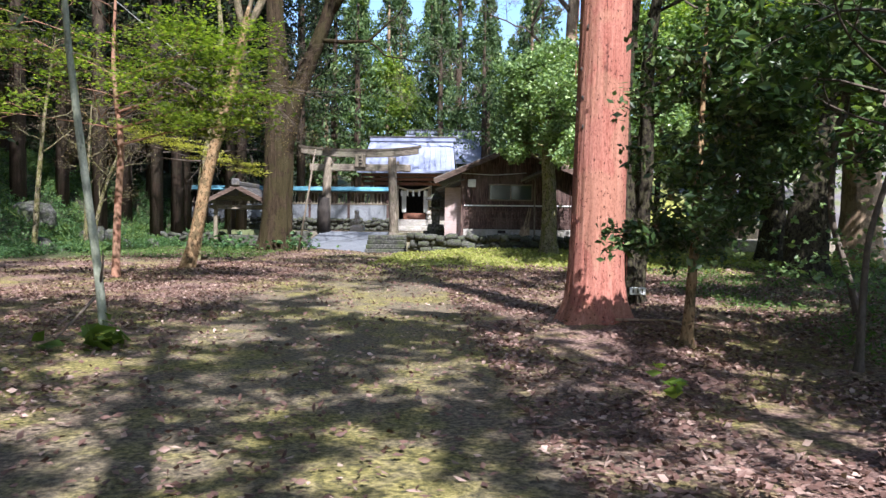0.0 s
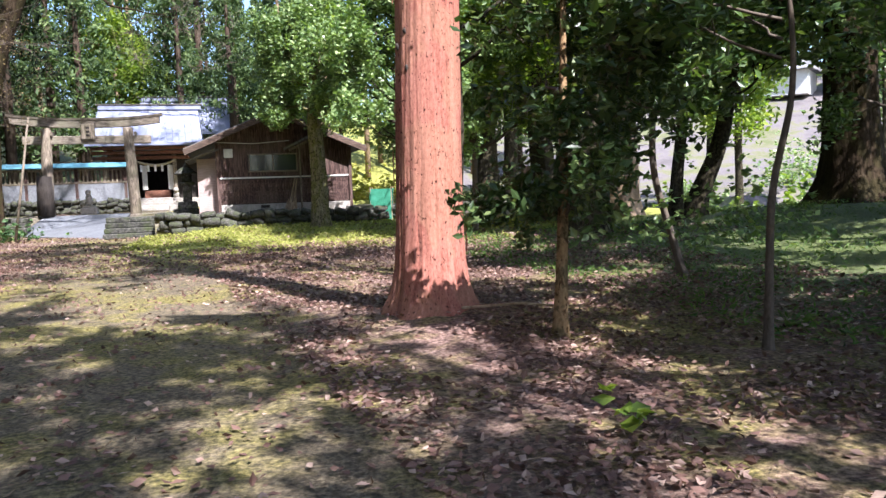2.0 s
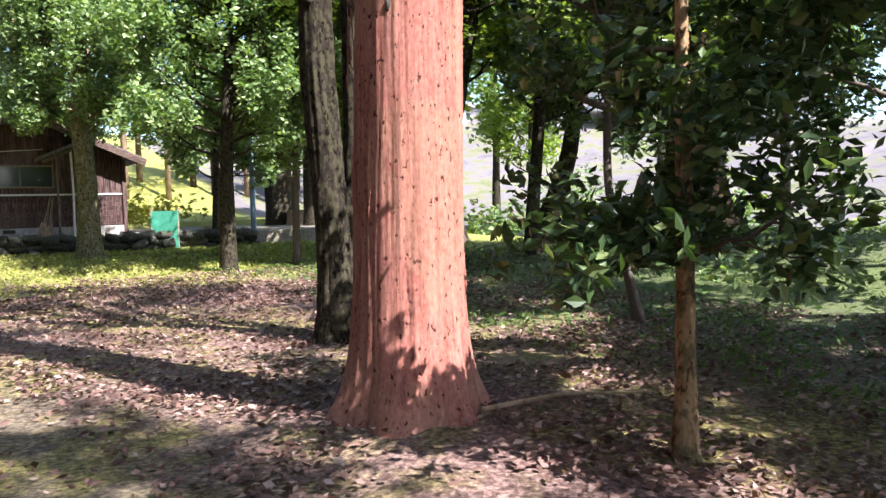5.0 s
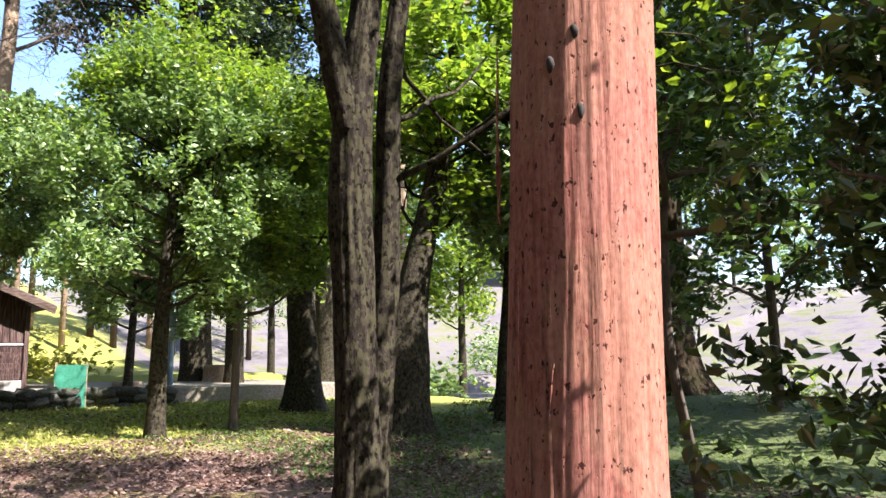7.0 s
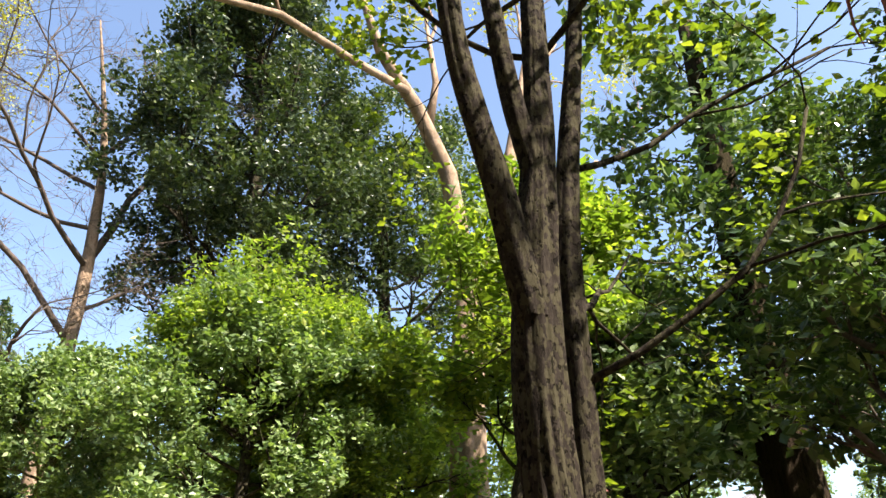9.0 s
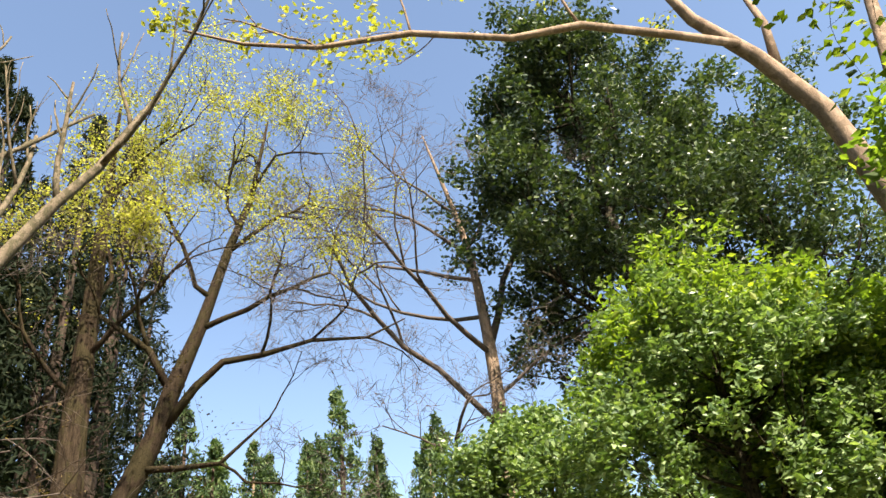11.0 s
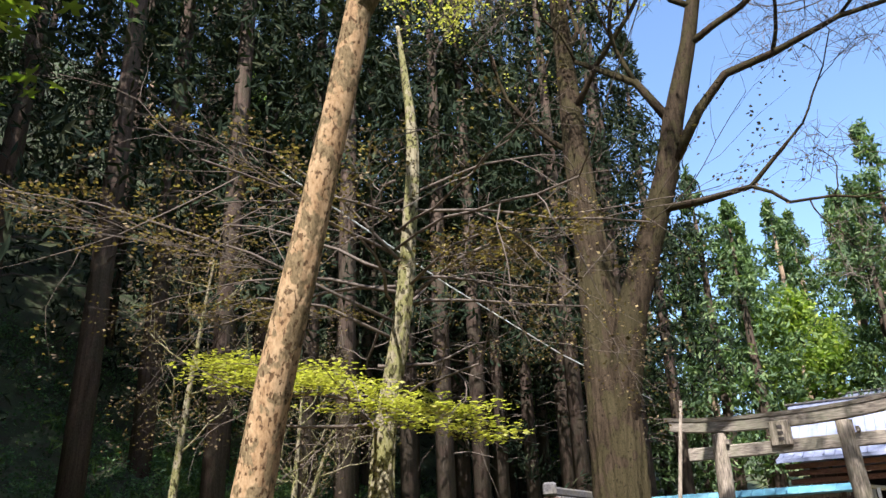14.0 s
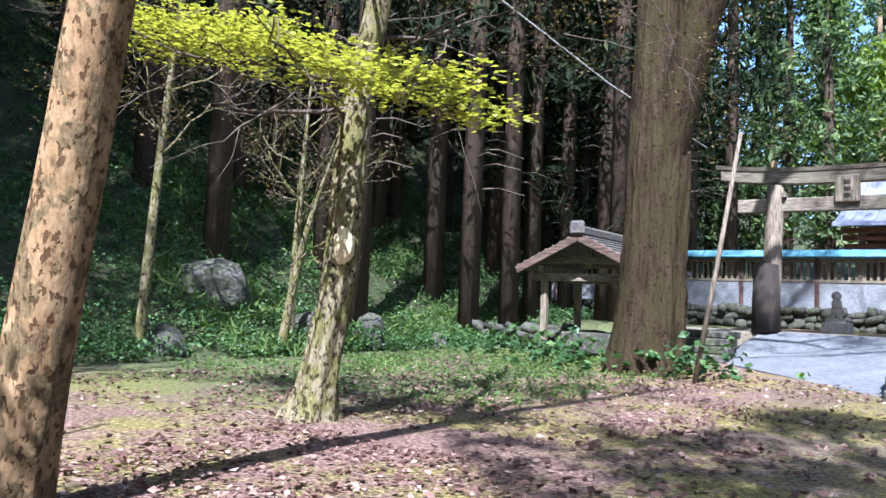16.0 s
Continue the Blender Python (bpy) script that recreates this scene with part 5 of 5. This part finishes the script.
porch = part("porch_roof", block(1.9, 1.5, 0.08, (3.25, -0.55, 2.5), 0.01, (0, -22, 0)), M_TILE, shed, "small lean-to roof over the door")
beam("bracket", (1.5, 0.06, 0.08), (3.2, -0.9, 2.35), M_WOOD_GREY, porch, turn=(0, -22, 0))
for px, lean in ((2.98, 0), (3.4, 0.03)):
    part("pipe", tubes([([(px, -0.12, 0), (px + lean, -0.1, 1.3), (px, -0.12, 2.45)], [0.035, 0.035, 0.035])], 8), M_WHITE if lean else M_WOOD_GREY, shed)
part("side_roof", block(1.35, 3.0, 0.06, (-0.75, 1.2, 2.0), 0.01, (0, -17, 0)), M_TILE, shed, "lower lean-to eave")
beam("side_wall", (0.75, 0.06, 1.9), (-0.62, 0.5, 0.95), M_PINKWALL, shed, "faded lean-to wall boards")
part("cable", tubes([([(X0, -0.1, 2.42), (1.2, -0.12, 2.36), (2.6, -0.12, 2.45)], [0.012, 0.012, 0.012])], 5), M_WHITE, shed)

for i, (dx, hgt) in enumerate(((0, 1.05), (0.12, 0.95), (-0.1, 0.9), (0.2, 1.0))):
    br = thing("leaning_broom", "old bamboo broom leaning on the shed wall", "broom", "brooms by the shed")
    part("handle", tubes([([(2.45 + dx, 33.75, PZ + 0.02), (2.62 + dx * 0.6, 34.0, PZ + 0.6), (2.75 + dx * 0.4, 34.12, PZ + hgt + 0.3)], [0.016, 0.015, 0.013])], 6), M_STUMP, br)
    part("bristles", tubes([([(2.45 + dx + k * 0.025, 33.72, PZ + 0.02), (2.5 + dx + k * 0.012, 33.83, PZ + 0.3), (2.55 + dx, 33.92, PZ + 0.5)], [0.008, 0.012, 0.012]) for k in range(-4, 5)], 4), M_STUMP, br)

# stone lantern and guardian statues
lantern = thing("stone_lantern", "squat grey stone lantern on a stepped base", "stone lantern", at=(-1.5, 36.4, PZ))
for nm, s, z, tp in (("base", (1.15, 1.0, 0.22), 0.11, 1), ("plinth", (0.8, 0.75, 0.3), 0.37, 0.9), ("shaft", (0.36, 0.36, 0.7), 0.85, 0.85), ("platform", (0.6, 0.6, 0.14), 1.26, 1.15), ("light_box", (0.4, 0.4, 0.34), 1.5, 1), ("cap", (0.95, 0.95, 0.28), 1.8, 0.35), ("finial", (0.2, 0.2, 0.22), 2.03, 0.5)):
    part(nm, block(*s, (0, 0, z), 0.035, None, tp), M_STONE, lantern)


def statue(x, y):
    bm = bmesh.new()
    for r, p, sc in ((0.2, (0, 0.05, 0.28), (1, 1.2, 1.2)), (0.16, (0, -0.08, 0.52), (1, 0.9, 1.2)), (0.15, (0, -0.14, 0.78), (1, 1, 1)), (0.08, (0, -0.27, 0.74), (1, 1, 0.8)), (0.07, (-0.1, -0.2, 0.1), (0.9, 1.4, 1.6)), (0.07, (0.1, -0.2, 0.1), (0.9, 1.4, 1.6)), (0.09, (0, 0.28, 0.4), (0.7, 0.7, 1.8))):
        mt = Matrix.Translation(p) @ Matrix.Diagonal((*sc, 1))
        bmesh.ops.create_icosphere(bm, subdivisions=2, radius=r, matrix=mt)
    bm2 = join(bm, block(0.8, 0.7, 0.35, (0, 0, -0.2), 0.03), block(0.6, 0.55, 0.2, (0, 0, 0.0), 0.03))
    ob = part("guardian_statue", bm2, M_PALESTONE)
    ob.location = (x, y, PZ + 0.36)
    return tagged(ob, "weathered seated guardian beast in stone on a plinth", "statue", "guardian statues")


statue(-6.9, 46.2)
statue(-2.6, 46.6)

# blue-roofed slatted fence wall
fence = thing("roofed_fence", "plastered precinct wall with wooden slats and a turquoise sheet roof", "wall", at=(-12.6, 49, PZ))
FX = 13.0
beam("stone_base", (FX, 0.6, 0.45), (FX / 2 - 5.6, 0, 0.2), M_STONE, fence, bev=0.05)
beam("plaster_panel", (FX, 0.2, 1.25), (FX / 2 - 5.6, 0, 1.05), M_PLASTER, fence)
beam("rail", (FX, 0.26, 0.1), (FX / 2 - 5.6, 0, 1.7), M_WOOD_GREY, fence)
beam("rail", (FX, 0.22, 0.1), (FX / 2 - 5.6, 0, 2.42), M_WOOD_GREY, fence)
for i in range(60):
    part("slat", block(0.09, 0.05, 0.7, (-5.5 + i * FX / 60.5, g.uniform(-0.01, 0.01), 2.06), 0.008), M_WOOD_GREY, fence)
for i in range(6):
    beam("post", (0.16, 0.24, 2.5), (-5.4 + i * (FX - 0.4) / 5, 0, 1.25), M_WOOD, fence)
for sg in (-1, 1):
    part("roof_sheet", block(FX + 0.4, 0.62, 0.04, (FX / 2 - 5.6, sg * 0.27, 2.66), 0.008, (sg * -24, 0, 0)), M_BLUE, fence)
for i in range(33):
    part("roof_seam", block(0.03, 0.6, 0.03, (-5.7 + i * 0.41, -0.285, 2.69), 0.004, (24, 0, 0)), M_BLUE, fence)

stones(fence, -5.6, 7.3, -0.34, 0.0, 0.55, 0.4, seed=5)

# worship hall
hall = thing("shrine_hall", "timber worship hall with a pale blue-grey metal roof", "shrine", at=(-4.4, 52.5, PZ))
beam("floor_base", (5.6, 6.5, 0.7), (0.2, 3.4, 0.35), M_PALESTONE, hall)
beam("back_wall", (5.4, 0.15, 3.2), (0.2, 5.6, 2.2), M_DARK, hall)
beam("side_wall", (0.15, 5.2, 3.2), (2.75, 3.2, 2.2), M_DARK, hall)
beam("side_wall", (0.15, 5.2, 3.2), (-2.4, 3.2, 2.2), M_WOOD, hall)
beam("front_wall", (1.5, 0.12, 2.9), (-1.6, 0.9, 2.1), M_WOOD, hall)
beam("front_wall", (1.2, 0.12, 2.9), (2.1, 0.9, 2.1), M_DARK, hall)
for x in (-2.6, -0.85, 1.4, 2.9):
    beam("post", (0.24, 0.24, 3.4), (x, 0.2, 1.7), M_WOOD_GREY, hall, bev=0.03)
for i in range(5):
    beam("step", (2.6, 0.36, 0.16), (0.3, -1.5 + 0.34 * i, 0.08 + 0.15 * i), M_PALESTONE, hall, "pale stone entrance step")
beam("offering_table", (1.5, 0.6, 0.5), (0.3, 0.9, 0.95), M_WOOD_RED, hall)
for z, d in ((3.2, 0.15), (3.5, -0.2), (3.75, -0.55)):
    beam("eave_beam", (6.4, 0.22, 0.2), (0.0, d, z), M_WOOD_RED, hall, "reddish carved eave beam")
part("rope", tubes([([(-0.8 + 2.2 * k / 8, 0.02, 3.0 - 0.28 * math.sin(math.pi * k / 8)) for k in range(9)], [0.05, 0.07, 0.08, 0.09, 0.09, 0.09, 0.08, 0.07, 0.05])], 8), M_ROPE, hall, "twisted straw rope")
for k in range(5):
    beam("paper_streamer", (0.13, 0.02, 0.4), (-0.5 + 0.4 * k, -0.06, 2.55), M_WHITE, hall)
for x in (-0.4, 1.1):
    beam("banner", (0.3, 0.03, 1.5), (x, 0.6, 2.0), M_WHITE, hall)


def gable_roof(parent, cx, y0, yr, y1, x0, x1, ze, zr, mat, curve=0.35):
    """Two curved slopes with a raised ridge, eaves to front and back."""
    for ya, yb in ((y0, yr), (y1, yr)):
        V, Fc = [], []
        n = 9
        for i in range(n):
            k = i / (n - 1)
            y = ya + (yb - ya) * k
            z = ze + (zr - ze) * (k ** (1 + curve))
            wid = 1.0 - 0.1 * k
            for x in (x0, x1):
                xx = cx + (x - cx) * wid
                V += [(xx, y, z), (xx, y, z - 0.14)]
        for i in range(n - 1):
            a, b = i * 4, i * 4 + 4
            Fc += [(a, a + 2, b + 2, b), (a + 1, b + 1, b + 3, a + 3), (a, b, b + 1, a + 1), (a + 2, a + 3, b + 3, b + 2)]
        Fc += [(0, 1, 3, 2), (4 * n - 4, 4 * n - 2, 4 * n - 1, 4 * n - 3)]
        r = part("roof_slope", (V, Fc), mat, parent)
        for s in range(17):
            xs = x0 + (x1 - x0) * (s + 0.5) / 17
            pts = [(cx + (xs - cx) * (1 - 0.1 * k), ya + (yb - ya) * k, ze + (zr - ze) * k ** (1 + curve) + 0.012) for k in np.linspace(0, 1, 6)]
            part("seam", tubes([(pts, [0.02] * 6)], 4), mat, r)
    beam("ridge", ((x1 - x0) * 0.93, 0.4, 0.3), (cx, yr, zr + 0.1), M_ROOF, parent, "boxed metal ridge", 0.04)
    beam("ridge_cap", ((x1 - x0) * 0.96, 0.5, 0.08), (cx, yr, zr + 0.29), M_TILE, parent)


gable_roof(hall, 0.0, -1.3, 2.4, 6.0, -3.4, 3.2, 4.0, 6.35, M_ROOF)
rear = thing("main_sanctuary", "rear sanctuary with a higher pale metal roof", "shrine", at=(-2.6, 60.0, PZ))
beam("body", (5.0, 4.0, 5.0), (0, 2.0, 2.5), M_WOOD, rear)
gable_roof(rear, 0.0, -1.5, 2.0, 5.5, -3.4, 3.4, 5.2, 7.7, M_ROOF)

# water pavilion
pav = thing("water_pavilion", "small open timber pavilion with a tiled gable roof", "pavilion", at=(-11.3, 38.6, 0.1))
for x in (-1.25, 1.25):
    for y in (-0.9, 1.1):
        beam("post", (0.17, 0.17, 2.1), (x, y, 1.05 + 0.1), M_WOOD_GREY, pav, bev=0.02)
    beam("side_beam", (0.14, 2.5, 0.18), (x, 0.1, 2.15), M_WOOD_GREY, pav)
for y in (-0.9, 1.1):
    beam("tie_beam", (3.1, 0.14, 0.2), (0, y, 1.95), M_WOOD_H, pav)
    beam("upper_beam", (2.8, 0.14, 0.2), (0, y, 2.4), M_WOOD_H, pav)
    beam("king_post", (0.15, 0.13, 0.75), (0, y, 2.55), M_WOOD_GREY, pav)
for sg in (-1, 1):
    ln = 1.9
    part("roof_slab", block(ln, 3.4, 0.09, (sg * ln / 2 * 0.9, 0.1, 2.98 - ln / 2 * 0.436), 0.015, (0, sg * 25.8, 0)), M_TILE, pav)
    part("bargeboard", block(ln, 0.06, 0.2, (sg * ln / 2 * 0.9, -1.62, 2.92 - ln / 2 * 0.436), 0.015, (0, sg * 25.8, 0)), M_EAVE, pav)
    for k in range(9):
        part("tile_row", tubes([([(sg * (0.1 + k * 0.22) * 0.9, -1.6, 3.04 - (0.1 + k * 0.22) * 0.436), (sg * (0.1 + k * 0.22) * 0.9, 1.8, 3.04 - (0.1 + k * 0.22) * 0.436)], [0.035, 0.035])], 6), M_TILE, pav)
beam("ridge", (0.3, 3.5, 0.24), (0, 0.1, 3.08), M_TILE, pav, bev=0.05)
beam("ridge_end", (0.4, 0.12, 0.36), (0, -1.68, 3.14), M_TILE, pav, bev=0.06)
basin = tagged(part("water_basin", block(2.0, 1.2, 0.55, (-11.3, 38.7, 0.37), 0.05), M_STONE), "rough stone water basin under the pavilion", "basin")

# small things in the yard
lean_pole = tagged(smooth(part("leaning_pole", tubes([([(-7.45, 33.9, 0), (-7.1, 34.0, 2.2), (-6.75, 34.1, 4.6)], [0.05, 0.045, 0.035])], 10), M_WOOD_GREY)), "long pale pole standing by the ramp", "pole")
upole = tagged(smooth(part("utility_pole", tubes([([(10.2, 36.3, 0.2), (10.2, 36.3, 4), (10.2, 36.3, 7.5)], [0.11, 0.1, 0.09])], 12), M_BLUEPIPE)), "slim blue-grey painted pole", "pole")
sgn = thing("small_sign", "tiny weathered wooden sign at the tree's foot", "sign", at=(3.55, 14.35, 0.0))
beam("stake", (0.04, 0.04, 0.35), (0, 0, 0.15), M_WOOD_GREY, sgn)
board_s = beam("sign_board", (0.28, 0.03, 0.13), (0, -0.04, 0.26), M_WHITE, sgn)
for k in range(3):
    beam("mark", (0.022, 0.008, 0.07), (-0.08 + 0.08 * k, -0.058, 0.26), M_DARK, board_s, bev=0)
netob = thing("net_guard", "green mesh guard wrapped round a seedling", "plant guard", at=(6.2, 33.8, 0.25))
V, Fc = [], []
for j in range(5):
    for k in range(4):
        a = k * math.pi / 2 + 0.5
        V.append((0.62 * math.cos(a) * (1 + 0.05 * math.sin(j * 2 + k)), 0.62 * math.sin(a), 0.33 * j))
for j in range(4):
    for k in range(4):
        Fc.append((j * 4 + k, j * 4 + (k + 1) % 4, (j + 1) * 4 + (k + 1) % 4, (j + 1) * 4 + k))
part("mesh_sheet", (V, Fc), M_NET, netob)
for k in range(4):
    a = k * math.pi / 2 + 0.5
    part("stake", tubes([([(0.6 * math.cos(a), 0.6 * math.sin(a), -0.1), (0.6 * math.cos(a), 0.6 * math.sin(a), 1.4)], [0.02, 0.02])], 6), M_STUMP, netob)
for (x, y, r, h, sd) in ((8.9, 36.9, 0.5, 0.75, 1), (14.2, 40.5, 0.9, 1.3, 2)):
    tagged(smooth(part("tree_stump", trunk_mesh([(x, y, 0.1), (x, y, h + 0.2)], [r, r * 0.8], 26, 14, 0.5, 6, 0.15, sd), M_STUMP)), "broken old tree stump in the sun", "stump")
tagged(smooth(part("fallen_branch", tubes([([(2.55, 10.75, 0.19), (3.2, 10.7, 0.2), (3.9, 10.55, 0.13)], [0.018, 0.015, 0.008])], 6), M_STUMP)), "dry fallen stick at the cedar's foot", "branch")

# houses beyond the field
def house(x, y, w, d, h, roofmat, turn, label):
    t = thing("farmhouse", label, "house", "houses beyond the field", at=(x, y, lift(x, y) - 0.2))
    t.rotation_euler = (0, 0, radians(turn))
    beam("wall", (w, d, h), (0, 0, h / 2), M_HOUSEWALL, t)
    V = [(-w * 0.58, -d * 0.62, h - 0.1), (w * 0.58, -d * 0.62, h - 0.1), (w * 0.58, d * 0.62, h - 0.1), (-w * 0.58, d * 0.62, h - 0.1), (-w * 0.55, 0, h + d * 0.33), (w * 0.55, 0, h + d * 0.33)]
    part("roof", (V, [(0, 1, 5, 4), (2, 3, 4, 5), (0, 4, 3), (1, 2, 5), (3, 2, 1, 0)]), roofmat, t)
    for k in range(3):
        wv = beam("window", (w * 0.16, 0.06, 1.1), (-w * 0.3 + k * w * 0.3, -d / 2 - 0.02, h * 0.55), M_GLASS, t)
        beam("frame", (w * 0.18, 0.05, 0.08), (-w * 0.3 + k * w * 0.3, -d / 2 - 0.05, h * 0.55 - 0.6), M_WHITE, wv)


house(72, 91, 9, 7, 3.2, M_HOUSEROOF, 130, "small gabled house with a dark roof")
house(84, 86, 15, 8, 3.4, M_REDROOF, 42, "pale farmhouse with a faded red roof")
house(98, 72, 18, 8, 3.2, M_HOUSEROOF, 52, "long low pale house with a grey roof")
house(64, 104, 12, 7, 3.4, M_HOUSEROOF, 35, "pale farmhouse with a dark roof among trees")
for i in range(15):
    a = radians(18 + 56 * i / 15 + g.uniform(-1, 1))
    d = g.uniform(120, 150)
    place(broad_models[int(g.integers(2))], d * math.sin(a), d * math.cos(a), g.uniform(1.0, 1.7), g.random() * 6.28)

for (x, y, lean, h, sd) in ((-16.2, 28.4, 0.9, 8, 201), (-16.3, 32.3, 0.3, 6, 202), (-15.6, 31.4, 1.4, 4.5, 203)):
    z = lift(x, y)
    broad("slope_sapling", "slim mottled sapling at the foot of the slope", [(x, y, z - 0.1), (x + lean * 0.2, y, z + h * 0.3), (x + lean * 0.45, y, z + h * 0.6), (x + lean, y, z + h)], [0.11, 0.09, 0.07, 0.02], M_MOSS, M_LEAF_BROWN, z + h * 0.4, z + h, 2.6, 9, 4, 0.045, sd, 2, 4, 0.3, 0.6, "saplings on the slope", seg=14, flare_h=0.12, limb_r=0.03)
cable = tagged(part("overhead_cable", tubes([([(-12.5, 27.5, 9.2), (-11.6, 32.5, 7.9), (-11.2, 38.5, 7.2), (-10.9, 46, 6.9)], [0.018] * 4)], 5), M_WHITE), "thin pale overhead cable running to the shrine", "cable")

# boulders at the hill's foot
g = np.random.default_rng(91)
for (x, y, s) in ((-16.6, 33.5, 0.75), (-15.9, 34.6, 0.5), (-18.2, 31.5, 0.9), (-15.6, 37.2, 0.4), (-17.4, 36.2, 0.6), (-16.2, 29.0, 0.5)):
    bm = bmesh.new()
    bmesh.ops.create_icosphere(bm, subdivisions=3, radius=1)
    o = Vector(g.normal(size=3) * 5)
    for v in bm.verts:
        v.co *= 1 + 0.35 * noise.noise(v.co * 1.3 + o) + 0.1 * noise.noise(v.co * 4 + o)
    ob = smooth(part("boulder", bm, M_STONE))
    ob.location, ob.scale = (x, y, lift(x, y) + 0.15 * s), (s, s * 0.9, s * 0.8)
    tagged(ob, "mossy dark boulder at the foot of the slope", "boulder", "boulders")

# undergrowth on the slope, grass and fallen leaves
def scatter(name, label, cat, n, region, size, mat, flat, long, seed, per=1, rise=0.02, spread=0.05):
    gg = np.random.default_rng(seed)
    pts = []
    while len(pts) < n:
        x, y, keep = region(gg)
        if gg.random() < keep:
            pts.append((x, y, lift(x, y) + rise * (0.3 + gg.random())))
    return tagged(part(name, leaves(pts, spread, per, size, flat, long, gg), mat), label, cat, kind="stuff")


def slope_region(gg):
    x, y = -15.3 - 13 * gg.random() ** 1.3, 14 + 36 * gg.random()
    return x, y, 0.35 + 0.65 * (noise.noise(Vector((x * 0.4, y * 0.4, 5))) > -0.1)


scatter("undergrowth", "ivy and low green plants covering the slope", "undergrowth", 10000, slope_region, 0.058, M_IVY, 0.45, 1.6, 101, 12, 0.22, 0.24)


def slope_tufts(gg):
    x, y = -15.2 - 9 * gg.random(), 30 + 14 * gg.random()
    return x, y, 0.8 if noise.noise(Vector((x * 0.5, y * 0.5, 9))) > 0 else 0.1


scatter("grass_tufts", "long pale grass tufts hanging on the slope", "grass", 1800, slope_tufts, 0.05, M_GRASS, 0.0, 9.0, 102, 4, 0.25, 0.15)


def litter_region(gg):
    x, y = gg.uniform(-9, 9), 1.5 + 24 * gg.random() ** 1.4
    near = abs(x + 0.11 * y)
    k = 0.15 if near < 1.8 else (0.95 if x > 0 else 0.6)
    n = noise.noise(Vector((x * 0.8, y * 0.8, 11)))
    return x, y, max(0.04, k * (0.6 + n * 1.2))


scatter("fallen_leaves", "dry brown and pinkish fallen leaves on the ground", "leaf litter", 105000, litter_region, 0.038, M_LITTER, 0.8, 1.7, 103, 1, 0.035, 0.02)


def far_litter(gg):
    x, y = gg.uniform(-14, 12), gg.uniform(18, 36)
    return x, y, max(0.05, 0.5 + noise.noise(Vector((x * 0.6, y * 0.6, 12))))


scatter("fallen_leaves", "dry brown leaves strewn over the clearing", "leaf litter", 26000, far_litter, 0.05, M_LITTER, 0.8, 1.7, 104, 1, 0.03, 0.02)


def lawn_region(gg):
    x, y = gg.uniform(-3, 14), gg.uniform(22, 34)
    return x, y, 1.0 if y > 26 + 2 * noise.noise(Vector((x * 0.4, 0, 2))) else 0.15


scatter("grass", "short sunlit lawn grass before the shed", "grass", 9000, lawn_region, 0.03, M_LAWN, 0.2, 4.0, 105, 3, 0.04, 0.08)


def shade_grass(gg):
    x, y = (gg.uniform(5, 19), gg.uniform(6, 26)) if gg.random() < 0.5 else (gg.uniform(-15, -8), gg.uniform(28, 38))
    return x, y, max(0.08, 0.5 + 1.4 * noise.noise(Vector((x * 0.5, y * 0.5, 21)))) * (1.0 if x > 0 else 0.45)


scatter("grass", "low green grass and weeds in the shade", "grass", 12000, shade_grass, 0.027, M_GRASS, 0.3, 3.5, 106, 3, 0.05, 0.1)
